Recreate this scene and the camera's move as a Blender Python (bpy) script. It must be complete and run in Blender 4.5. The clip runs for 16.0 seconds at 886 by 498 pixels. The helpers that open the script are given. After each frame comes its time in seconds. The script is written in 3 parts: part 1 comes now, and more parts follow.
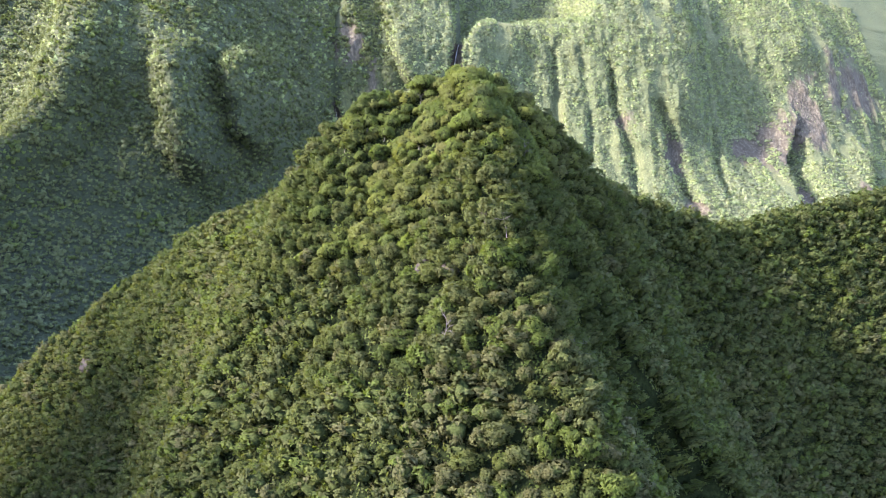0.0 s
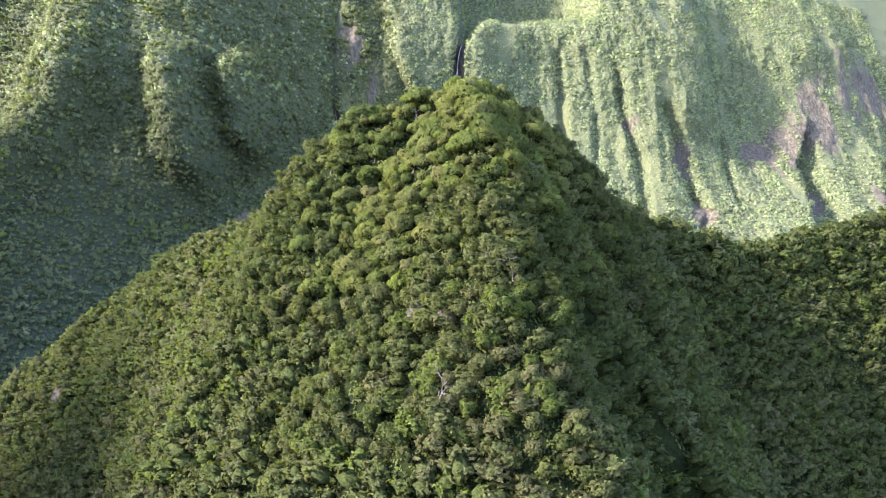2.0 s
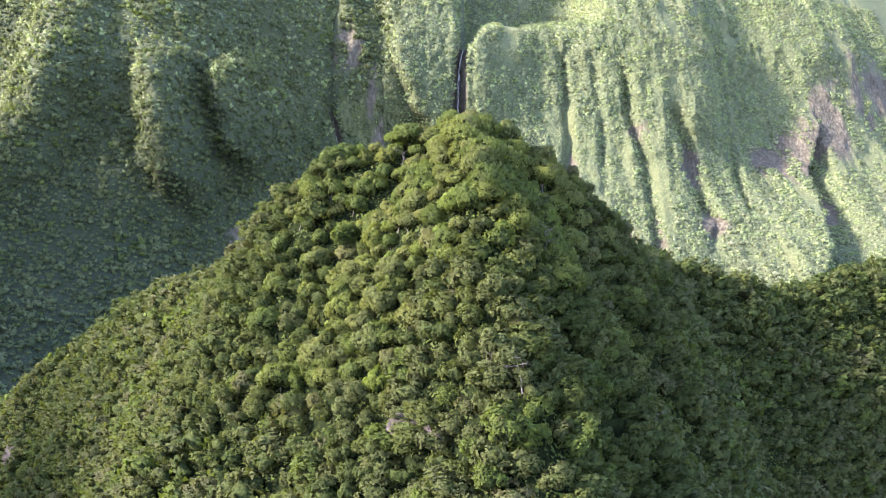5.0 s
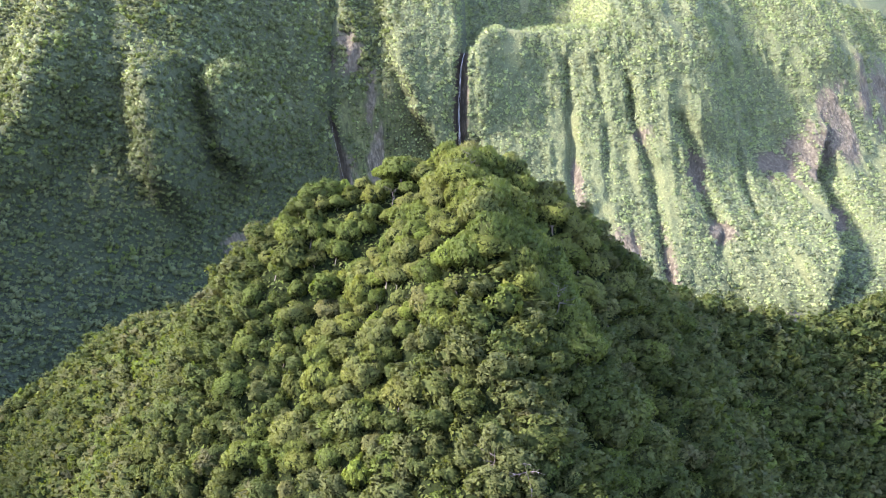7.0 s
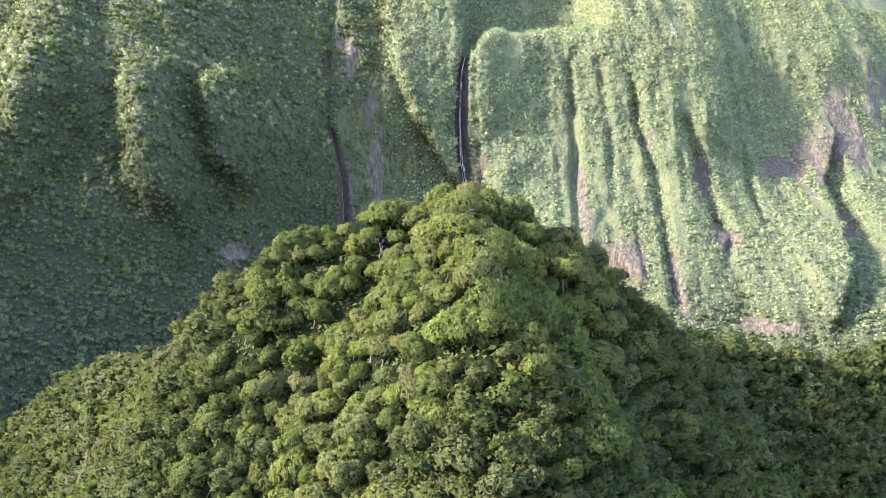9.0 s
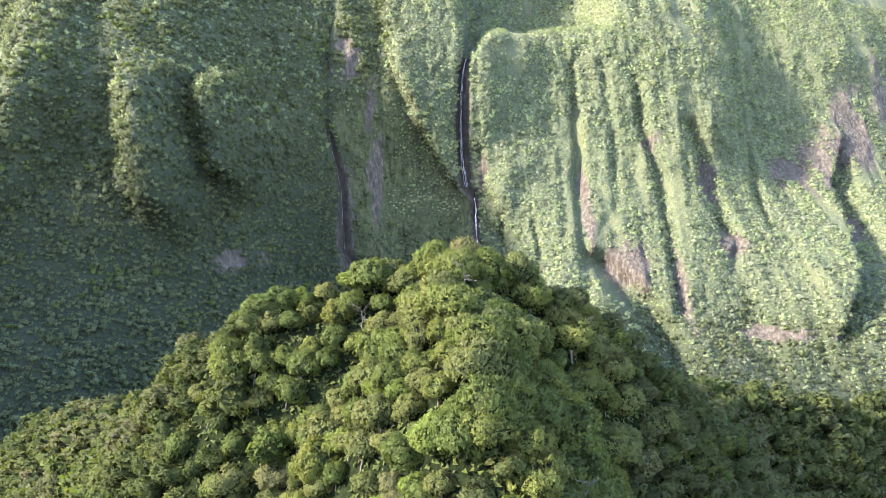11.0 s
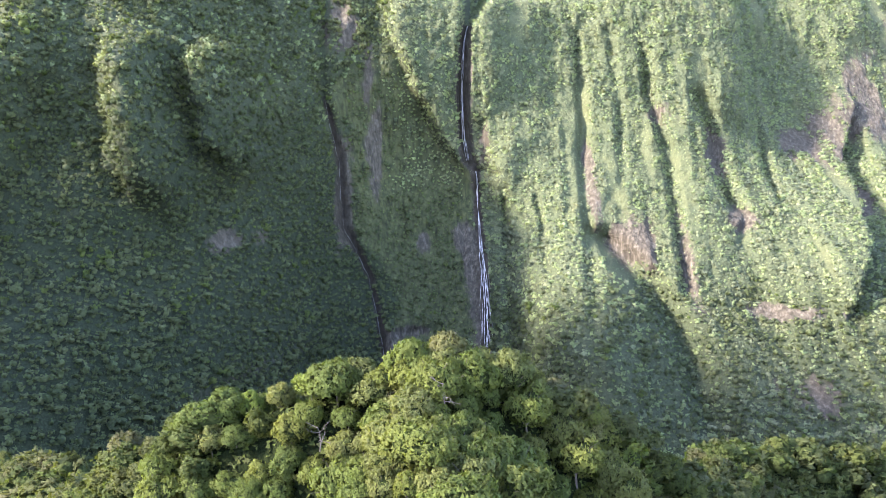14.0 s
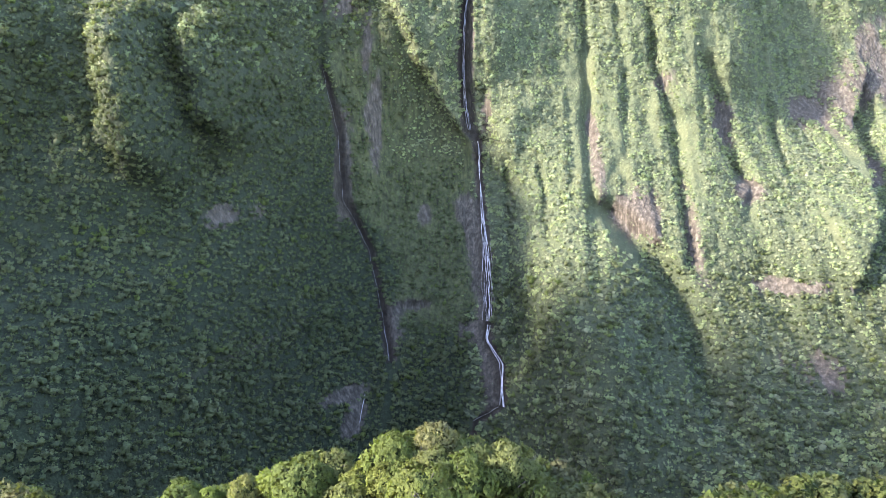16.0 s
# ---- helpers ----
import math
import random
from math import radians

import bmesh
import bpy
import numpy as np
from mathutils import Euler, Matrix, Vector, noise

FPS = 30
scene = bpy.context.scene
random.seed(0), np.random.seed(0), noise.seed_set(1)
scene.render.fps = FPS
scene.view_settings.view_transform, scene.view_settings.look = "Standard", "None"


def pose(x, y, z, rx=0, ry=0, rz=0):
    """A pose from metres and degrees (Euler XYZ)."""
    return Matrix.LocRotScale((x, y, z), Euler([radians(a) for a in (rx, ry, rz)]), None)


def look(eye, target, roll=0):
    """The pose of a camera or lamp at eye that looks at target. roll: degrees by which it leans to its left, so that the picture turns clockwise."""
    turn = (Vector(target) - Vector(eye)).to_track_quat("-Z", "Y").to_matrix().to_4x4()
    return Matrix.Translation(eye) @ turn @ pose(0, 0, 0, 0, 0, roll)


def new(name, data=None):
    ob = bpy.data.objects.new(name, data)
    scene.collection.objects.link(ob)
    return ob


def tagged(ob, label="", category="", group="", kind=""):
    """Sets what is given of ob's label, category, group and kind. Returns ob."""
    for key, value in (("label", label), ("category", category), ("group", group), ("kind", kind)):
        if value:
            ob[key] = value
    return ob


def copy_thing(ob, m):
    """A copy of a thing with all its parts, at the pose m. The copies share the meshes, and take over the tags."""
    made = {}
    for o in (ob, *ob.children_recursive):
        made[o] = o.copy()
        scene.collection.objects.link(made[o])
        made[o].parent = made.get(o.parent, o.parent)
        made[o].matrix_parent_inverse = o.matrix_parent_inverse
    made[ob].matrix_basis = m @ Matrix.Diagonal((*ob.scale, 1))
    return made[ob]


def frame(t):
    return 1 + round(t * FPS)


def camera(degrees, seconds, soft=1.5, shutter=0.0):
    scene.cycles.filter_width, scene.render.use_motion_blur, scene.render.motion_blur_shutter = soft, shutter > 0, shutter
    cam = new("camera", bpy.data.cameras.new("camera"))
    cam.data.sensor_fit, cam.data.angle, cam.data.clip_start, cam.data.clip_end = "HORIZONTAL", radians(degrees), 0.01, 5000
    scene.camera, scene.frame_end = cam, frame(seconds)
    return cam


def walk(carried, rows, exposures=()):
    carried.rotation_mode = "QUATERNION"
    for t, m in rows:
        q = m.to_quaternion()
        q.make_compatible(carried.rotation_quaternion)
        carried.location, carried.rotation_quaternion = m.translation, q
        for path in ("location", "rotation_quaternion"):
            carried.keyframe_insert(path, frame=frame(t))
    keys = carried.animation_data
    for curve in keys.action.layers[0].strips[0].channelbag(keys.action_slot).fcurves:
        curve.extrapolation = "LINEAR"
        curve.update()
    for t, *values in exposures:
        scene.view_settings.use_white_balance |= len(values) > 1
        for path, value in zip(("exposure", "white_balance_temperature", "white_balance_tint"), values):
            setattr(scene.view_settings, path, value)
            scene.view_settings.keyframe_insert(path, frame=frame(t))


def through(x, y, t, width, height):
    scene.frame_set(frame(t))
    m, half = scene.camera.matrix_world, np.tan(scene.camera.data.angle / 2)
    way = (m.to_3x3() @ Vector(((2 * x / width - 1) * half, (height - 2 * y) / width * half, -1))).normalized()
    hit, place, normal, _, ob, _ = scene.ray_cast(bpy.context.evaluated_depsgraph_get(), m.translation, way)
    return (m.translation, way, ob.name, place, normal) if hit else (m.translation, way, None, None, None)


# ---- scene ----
cam = camera(62.0, 16.0, soft=0.8)
# seconds, place, yaw, pitch, roll
ROWS = [
    (0.0, 0.06, -0.09, 229.93, -0.67, -4.00, -0.18),
    (0.5, 0.32, 4.32, 231.02, -0.60, -4.00, -0.20),
    (1.0, 0.61, 8.69, 232.28, -0.54, -4.00, -0.21),
    (1.5, 0.93, 13.02, 233.68, -0.49, -4.00, -0.22),
    (2.0, 1.25, 17.32, 235.16, -0.44, -4.00, -0.22),
    (2.5, 1.58, 21.58, 236.70, -0.39, -4.00, -0.21),
    (3.0, 1.90, 25.80, 238.28, -0.35, -4.00, -0.20),
    (3.5, 2.21, 29.97, 239.87, -0.30, -4.00, -0.18),
    (4.0, 2.50, 34.09, 241.47, -0.27, -4.00, -0.17),
    (6.5, 3.74, 53.64, 249.29, -0.10, -4.00, -0.06),
    (7.0, 3.95, 57.29, 250.82, -0.06, -4.00, -0.03),
    (7.5, 4.15, 60.85, 252.36, -0.03, -4.00, -0.01),
    (8.0, 4.36, 64.31, 253.90, -0.00, -4.00, 0.01),
    (8.5, 4.58, 67.66, 255.46, 0.03, -4.00, 0.03),
    (9.0, 4.80, 70.91, 257.04, 0.06, -4.00, 0.05),
    (9.5, 5.05, 74.05, 258.66, 0.10, -4.00, 0.07),
    (10.5, 5.60, 80.04, 261.99, 0.17, -4.08, 0.10),
    (11.3, 6.12, 84.56, 264.79, 0.22, -4.35, 0.12),
    (12.0, 6.62, 88.36, 267.34, 0.28, -4.93, 0.14),
    (12.5, 7.01, 91.02, 269.21, 0.32, -5.44, 0.15),
    (13.0, 7.42, 93.63, 271.13, 0.36, -5.98, 0.17),
    (13.5, 7.83, 96.24, 273.07, 0.40, -6.56, 0.18),
    (14.0, 8.23, 98.86, 275.03, 0.44, -7.17, 0.20),
    (14.5, 8.61, 101.53, 277.01, 0.49, -7.83, 0.21),
    (15.0, 8.95, 104.28, 278.97, 0.53, -8.54, 0.23),
    (15.5, 9.21, 107.15, 280.90, 0.58, -9.30, 0.26),
    (16.0, 9.36, 110.18, 282.78, 0.63, -10.11, 0.28),
]
walk(cam, [(t, pose(x, y, z, 90 + p, r, w)) for t, x, y, z, w, p, r in ROWS], exposures=[(0, 4.22, 6400, 41), (16, 4.22, 6400, 41)])

# ---- light: a sun over the left-hand wall, and the sky ----
SUN = Vector((-0.81, -0.30, 0.50)).normalized()
world = bpy.data.worlds.new("sky")
scene.world = world
world.use_nodes = True
sky = world.node_tree.nodes.new("ShaderNodeTexSky")
sky.sky_type, sky.sun_disc = "NISHITA", False
sky.sun_elevation, sky.sun_rotation = math.asin(SUN.z), math.atan2(SUN.x, SUN.y)
sky.altitude, sky.air_density, sky.dust_density = 800, 1.0, 1.5
world.node_tree.links.new(sky.outputs[0], world.node_tree.nodes["Background"].inputs[0])
world.node_tree.nodes["Background"].inputs[1].default_value = 0.15
sun = new("sun", bpy.data.lights.new("sun", "SUN"))
sun.data.energy, sun.data.angle, sun.data.color = 2.4, radians(5.0), (1, 0.94, 0.82)
sun.matrix_world = look(SUN * 1000, (0, 0, 0))


# ---- materials ----
def material(name, rough=0.8):
    m = bpy.data.materials.new(name)
    m.use_nodes = True
    b = m.node_tree.nodes["Principled BSDF"]
    b.inputs["Roughness"].default_value = rough
    b.inputs["Specular IOR Level"].default_value = 0.3
    return m, m.node_tree.nodes, m.node_tree.links, b


def ramp(nodes, links, value, stops):
    r = nodes.new("ShaderNodeValToRGB")
    while len(r.color_ramp.elements) < len(stops):
        r.color_ramp.elements.new(0.5)
    for e, (p, c) in zip(r.color_ramp.elements, stops):
        e.position, e.color = p, (*c, 1)
    links.new(value, r.inputs[0])
    return r.outputs[0]


def noise_at(nodes, links, scale, detail=4, stretch=(1, 1, 1), rough=0.55):
    place = nodes.new("ShaderNodeNewGeometry").outputs["Position"]
    m = nodes.new("ShaderNodeMapping")
    m.inputs["Scale"].default_value = stretch
    links.new(place, m.inputs[0])
    n = nodes.new("ShaderNodeTexNoise")
    n.inputs["Scale"].default_value, n.inputs["Detail"].default_value, n.inputs["Roughness"].default_value = scale, detail, rough
    links.new(m.outputs[0], n.inputs["Vector"])
    return n.outputs[0]


def mixed(nodes, links, factor, a, b, blend="MIX"):
    m = nodes.new("ShaderNodeMix")
    m.data_type, m.blend_type = "RGBA", blend
    for socket, v in ((m.inputs[0], factor), (m.inputs[6], a), (m.inputs[7], b)):
        if isinstance(v, (int, float)):
            socket.default_value = v
        elif isinstance(v, tuple):
            socket.default_value = (*v, 1)
        else:
            links.new(v, socket)
    return m.outputs[2]


def relief(nodes, links, b, height, strength, distance):
    n = nodes.new("ShaderNodeBump")
    n.inputs["Strength"].default_value, n.inputs["Distance"].default_value = strength, distance
    links.new(height, n.inputs["Height"])
    links.new(n.outputs[0], b.inputs["Normal"])


def leaf_material(name, dark, light, patch, through=0.4, single=False, even=0.6, grain=2.6, lump=4.5, deep=0.16):
    """Foliage: leaf by leaf variation, fine mottling and relief, patches of another green, and light that shines through."""
    m, nodes, links, b = material(name, 0.75)
    b.inputs["Specular IOR Level"].default_value = 0.08
    each = nodes.new("ShaderNodeNewGeometry").outputs["Random Per Island"]
    c = ramp(nodes, links, each, [(0, tuple((1 - even) * v + even * w for v, w in zip(dark, light))), (0.7, light), (1, tuple(v * 1.18 for v in light))])
    wide = ramp(nodes, links, noise_at(nodes, links, 0.16, 3), [(0.42, (0, 0, 0)), (0.62, (1, 1, 1))])
    c = mixed(nodes, links, wide, c, mixed(nodes, links, 0.55, c, patch))
    c = mixed(nodes, links, 1.0, c, ramp(nodes, links, noise_at(nodes, links, grain, 3, (1, 1, 0.7)), [(0.32, (0.66, 0.68, 0.70)), (0.5, (1, 1, 1)), (0.68, (1.28, 1.24, 1.1))]), "MULTIPLY")
    if single:
        own = nodes.new("ShaderNodeObjectInfo").outputs["Random"]
        tint = ramp(nodes, links, own, [(0, (0.88, 0.92, 0.92)), (0.5, (1, 1, 1)), (1, (1.12, 1.08, 0.98))])
        c = mixed(nodes, links, 1.0, c, tint, "MULTIPLY")
    links.new(c, b.inputs["Base Color"])
    cells = nodes.new("ShaderNodeTexVoronoi")
    cells.inputs["Scale"].default_value = lump
    links.new(nodes.new("ShaderNodeNewGeometry").outputs["Position"], cells.inputs["Vector"])
    turned_ = nodes.new("ShaderNodeMath")
    turned_.operation = "SUBTRACT"
    turned_.inputs[0].default_value = 1.0
    links.new(cells.outputs["Distance"], turned_.inputs[1])
    relief(nodes, links, b, turned_.outputs[0], 0.9, deep)
    t = nodes.new("ShaderNodeBsdfTranslucent")
    links.new(mixed(nodes, links, 1.0, c, (1.3, 1.35, 0.75), "MULTIPLY"), t.inputs[0])
    mix = nodes.new("ShaderNodeMixShader")
    mix.inputs[0].default_value = through
    links.new(b.outputs[0], mix.inputs[1])
    links.new(t.outputs[0], mix.inputs[2])
    links.new(mix.outputs[0], nodes["Material Output"].inputs[0])
    return m


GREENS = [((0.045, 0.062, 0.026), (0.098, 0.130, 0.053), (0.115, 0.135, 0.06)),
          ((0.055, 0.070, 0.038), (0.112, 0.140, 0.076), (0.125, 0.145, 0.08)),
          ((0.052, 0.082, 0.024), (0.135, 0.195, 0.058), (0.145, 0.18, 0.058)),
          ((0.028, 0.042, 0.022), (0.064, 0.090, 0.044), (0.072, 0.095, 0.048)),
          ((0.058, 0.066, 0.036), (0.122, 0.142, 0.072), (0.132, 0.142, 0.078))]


def scaled(green, factors):
    return [tuple(v * k for v, k in zip(c, factors)) for c in green]


MOSS = ((0.06, 0.06, 0.022), (0.115, 0.115, 0.042), (0.10, 0.085, 0.045))
# the wood: olive, grey-green, fresh green, deep green, and a heath gone grey and brown
HILL = [((0.026, 0.036, 0.010), (0.050, 0.066, 0.018), (0.058, 0.066, 0.021)),
        ((0.028, 0.036, 0.015), (0.053, 0.066, 0.025), (0.058, 0.066, 0.026)),
        ((0.027, 0.042, 0.010), (0.052, 0.077, 0.017), (0.056, 0.074, 0.019)),
        ((0.019, 0.030, 0.010), (0.038, 0.056, 0.016), (0.042, 0.056, 0.018)),
        ((0.036, 0.039, 0.019), (0.061, 0.066, 0.031), (0.060, 0.065, 0.030))]
LEAF = [leaf_material("foliage", *scaled(g, (0.69, 0.75, 0.62))) for g in HILL]
# hilltop copies, paler: the sunlight on their tops is put into the colour
LEAF_SUNLIT = [leaf_material("sunlit_tree_foliage", *scaled(g, (1.12, 1.18, 0.90)), single=True, grain=4.0, lump=6.5, deep=0.10) for g in HILL]
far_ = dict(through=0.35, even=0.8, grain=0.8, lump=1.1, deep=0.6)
# haze over the far walls is put into these paler, bluer leaf colours
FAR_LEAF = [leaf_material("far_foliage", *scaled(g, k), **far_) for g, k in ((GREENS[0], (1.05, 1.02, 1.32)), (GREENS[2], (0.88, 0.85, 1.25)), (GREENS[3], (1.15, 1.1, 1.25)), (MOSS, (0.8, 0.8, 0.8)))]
# darker copies for the left wall: its shade is put into the colour
SHADED_LEAF = [leaf_material("shaded_foliage", *scaled(g, k), **far_) for g, k in ((GREENS[3], (0.60, 0.64, 0.54)), (GREENS[0], (0.54, 0.58, 0.56)), (GREENS[1], (0.56, 0.60, 0.48)), (GREENS[2], (0.42, 0.44, 0.36)))]

# solid crown cores, near black: shade within the foliage is in their colour
shaded_core, n_, l_, b_ = material("shaded_core", 0.9)
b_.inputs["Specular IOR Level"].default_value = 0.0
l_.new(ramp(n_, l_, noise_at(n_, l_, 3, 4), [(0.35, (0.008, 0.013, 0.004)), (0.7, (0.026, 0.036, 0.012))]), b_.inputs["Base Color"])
bark, n_, l_, b_ = material("bark", 0.9)
l_.new(ramp(n_, l_, noise_at(n_, l_, 4, 5, (1, 1, 0.25)), [(0.3, (0.030, 0.028, 0.022)), (0.7, (0.085, 0.08, 0.066))]), b_.inputs["Base Color"])
dead, n_, l_, b_ = material("dead_wood", 0.85)
l_.new(ramp(n_, l_, noise_at(n_, l_, 6, 4), [(0.3, (0.038, 0.037, 0.031)), (0.7, (0.085, 0.083, 0.072))]), b_.inputs["Base Color"])

# blacker than real earth: shade under the trees is put into the colour
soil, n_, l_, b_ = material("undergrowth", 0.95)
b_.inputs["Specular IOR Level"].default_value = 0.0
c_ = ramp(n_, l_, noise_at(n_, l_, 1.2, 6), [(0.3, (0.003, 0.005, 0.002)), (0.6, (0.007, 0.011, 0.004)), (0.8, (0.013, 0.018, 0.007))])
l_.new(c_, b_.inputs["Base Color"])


relief(n_, l_, b_, noise_at(n_, l_, 1.5, 5), 1.0, 0.6)

# the far walls: low scrub and grass, and bare basalt where the face is steep
wall_green, n_, l_, b_ = material("cliff_face", 0.95)
b_.inputs["Specular IOR Level"].default_value = 0.08
def painted(nodes, name):
    a = nodes.new("ShaderNodeAttribute")
    a.attribute_name = name
    return a.outputs["Fac"]


fine = noise_at(n_, l_, 0.5, 6, (1, 1, 0.22), 0.68)
grass = ramp(n_, l_, fine, [(0.3, (0.016, 0.024, 0.009)), (0.5, (0.034, 0.046, 0.021)), (0.72, (0.060, 0.074, 0.034))])
grass = mixed(n_, l_, ramp(n_, l_, noise_at(n_, l_, 0.03, 4), [(0.42, (0, 0, 0)), (0.6, (1, 1, 1))]), grass, mixed(n_, l_, 0.4, grass, (0.056, 0.064, 0.026)))
# kept dark: the shade between the crowns is put into this colour
leafy = ramp(n_, l_, noise_at(n_, l_, 0.9, 5, (1, 1, 0.8), 0.6), [(0.32, (0.014, 0.021, 0.009)), (0.5, (0.032, 0.044, 0.020)), (0.7, (0.060, 0.078, 0.036))])
grass = mixed(n_, l_, painted(n_, "wooded"), grass, leafy)
# multiplied darker where the wall's shade is painted in
grass = mixed(n_, l_, painted(n_, "shaded"), grass, mixed(n_, l_, 1.0, grass, (0.38, 0.42, 0.42), "MULTIPLY"))
moss = ramp(n_, l_, noise_at(n_, l_, 0.4, 6, (1, 1, 0.1), 0.65), [(0.34, (0.010, 0.012, 0.006)), (0.5, (0.027, 0.035, 0.013)), (0.68, (0.048, 0.057, 0.021))])
grass = mixed(n_, l_, painted(n_, "wet"), grass, moss)
stone = ramp(n_, l_, noise_at(n_, l_, 0.35, 7, (1, 1, 0.18), 0.7), [(0.28, (0.010, 0.009, 0.006)), (0.5, (0.033, 0.032, 0.021)), (0.75, (0.096, 0.092, 0.064))])
stone = mixed(n_, l_, painted(n_, "soaked"), stone, mixed(n_, l_, 0.85, stone, (0.008, 0.007, 0.004)))
edge = n_.new("ShaderNodeMath")
edge.operation = "MULTIPLY_ADD"
l_.new(noise_at(n_, l_, 0.35, 6, (1, 1, 0.4), 0.7), edge.inputs[0])
edge.inputs[1].default_value = 0.9
l_.new(painted(n_, "bare"), edge.inputs[2])
l_.new(mixed(n_, l_, ramp(n_, l_, edge.outputs[0], [(0.72, (0, 0, 0)), (0.88, (1, 1, 1))]), grass, stone), b_.inputs["Base Color"])
place_ = n_.new("ShaderNodeNewGeometry").outputs["Position"]
lumps = []
for size_ in (0.35, 1.1):
    v_ = n_.new("ShaderNodeTexVoronoi")
    v_.feature = "SMOOTH_F1"
    v_.inputs["Scale"].default_value = size_
    l_.new(place_, v_.inputs["Vector"])
    lumps.append(v_.outputs["Distance"])
both = n_.new("ShaderNodeMath")
both.operation = "MULTIPLY_ADD"
l_.new(lumps[1], both.inputs[0])
both.inputs[1].default_value = 0.4
l_.new(lumps[0], both.inputs[2])
turned = n_.new("ShaderNodeMath")
turned.operation = "SUBTRACT"
turned.inputs[0].default_value = 1.4
l_.new(both.outputs[0], turned.inputs[1])
relief(n_, l_, b_, turned.outputs[0], 0.8, 1.4)

rock, n_, l_, b_ = material("rock", 0.9)
b_.inputs["Specular IOR Level"].default_value = 0.05
l_.new(ramp(n_, l_, noise_at(n_, l_, 0.9, 7, (1, 1, 0.5), 0.7), [(0.3, (0.010, 0.010, 0.008)), (0.52, (0.028, 0.027, 0.022)), (0.75, (0.070, 0.066, 0.056))]), b_.inputs["Base Color"])
relief(n_, l_, b_, noise_at(n_, l_, 1.6, 6), 1.0, 0.4)

water, n_, l_, b_ = material("white_water", 0.8)
l_.new(ramp(n_, l_, noise_at(n_, l_, 0.5, 5, (1, 1, 0.2), 0.7), [(0.35, (0.06, 0.064, 0.058)), (0.6, (0.34, 0.36, 0.32))]), b_.inputs["Base Color"])
trickle, n_, l_, b_ = material("thin_water", 0.3)
l_.new(ramp(n_, l_, noise_at(n_, l_, 0.4, 5, (1, 1, 0.2), 0.7), [(0.38, (0.03, 0.032, 0.028)), (0.60, (0.19, 0.20, 0.18))]), b_.inputs["Base Color"])

# ---- plan of the land: a forested hill with its ridges, and the head of the gorge behind it ----
CLIFF_X = np.array([-700, -420, -300, -220, -150, -90, -30, 40, 110, 190, 280, 380, 480, 600, 900], float)
CLIFF_Z = np.array([20, 130, 200, 280, 370, 450, 600], float)
# distance of the rock face ahead, per station across and per height
CLIFF_Y = np.array([
    [-60, 120, 300, 460, 560, 640, 760],
    [150, 340, 480, 640, 735, 810, 920],
    [220, 385, 511, 600, 655, 738, 880],
    [285, 410, 545, 605, 662, 752, 930],
    [450, 535, 614, 690, 755, 826, 960],
    [580, 682, 742, 777, 804, 862, 990],
    [640, 724, 778, 812, 820, 870, 980],
    [650, 732, 785, 824, 842, 890, 1010],
    [585, 650, 745, 816, 866, 908, 1030],
    [555, 678, 750, 818, 860, 900, 1040],
    [545, 690, 755, 832, 868, 920, 1050],
    [570, 678, 755, 900, 955, 995, 1110],
    [600, 717, 812, 908, 966, 1012, 1130],
    [650, 785, 885, 980, 1040, 1090, 1200],
    [820, 930, 1030, 1120, 1180, 1230, 1330]], float)


def cubic(v, grid):
    """Index and four Catmull-Rom weights of each value on a rising grid."""
    i = np.clip(np.searchsorted(grid, v) - 1, 0, len(grid) - 2)
    f = np.clip((v - grid[i]) / (grid[i + 1] - grid[i]), 0, 1)
    w = np.stack([-f + 2 * f**2 - f**3, 2 - 5 * f**2 + 3 * f**3, f + 4 * f**2 - 3 * f**3, f**3 - f**2]) / 2
    k = np.stack([np.clip(i + o, 0, len(grid) - 1) for o in (-1, 0, 1, 2)])
    return k, w


def hashed(i, j, seed):
    h = np.sin(i * 127.1 + j * 311.7 + seed * 74.7) * 43758.5453
    return h - np.floor(h)


def value_noise(x, y, seed=0):
    """Smooth noise from -1 to 1."""
    i, j = np.floor(x), np.floor(y)
    u, v = x - i, y - j
    u, v = u * u * (3 - 2 * u), v * v * (3 - 2 * v)
    a, b = hashed(i, j, seed), hashed(i + 1, j, seed)
    c, d = hashed(i, j + 1, seed), hashed(i + 1, j + 1, seed)
    return 2 * (a + (b - a) * u + (c - a) * v + (a - b - c + d) * u * v) - 1


def fractal(x, y, octaves=4, seed=0):
    return sum(value_noise(x * 2**o, y * 2**o, seed + o) / 2**o for o in range(octaves)) / 1.9


def step(v, a, b):
    f = np.clip((v - a) / (b - a), 0, 1)
    return f * f * (3 - 2 * f)


def bump(v, centre, half):
    """1 at the centre, falling smoothly to 0 at half on either side."""
    f = np.clip(1 - np.abs(v - centre) / half, 0, 1)
    return f * f * (3 - 2 * f)


def along(z, nodes):
    """A line that runs down the face: its x at each height. nodes: (z, x) from the foot up."""
    n = np.array(nodes, float)
    return np.interp(z, n[:, 0], n[:, 1])


def cliff_base(x, z):
    (i, wi), (j, wj) = cubic(x, CLIFF_X), cubic(z, CLIFF_Z)
    return sum(wi[a] * wj[b] * CLIFF_Y[i[a], j[b]] for a in range(4) for b in range(4))


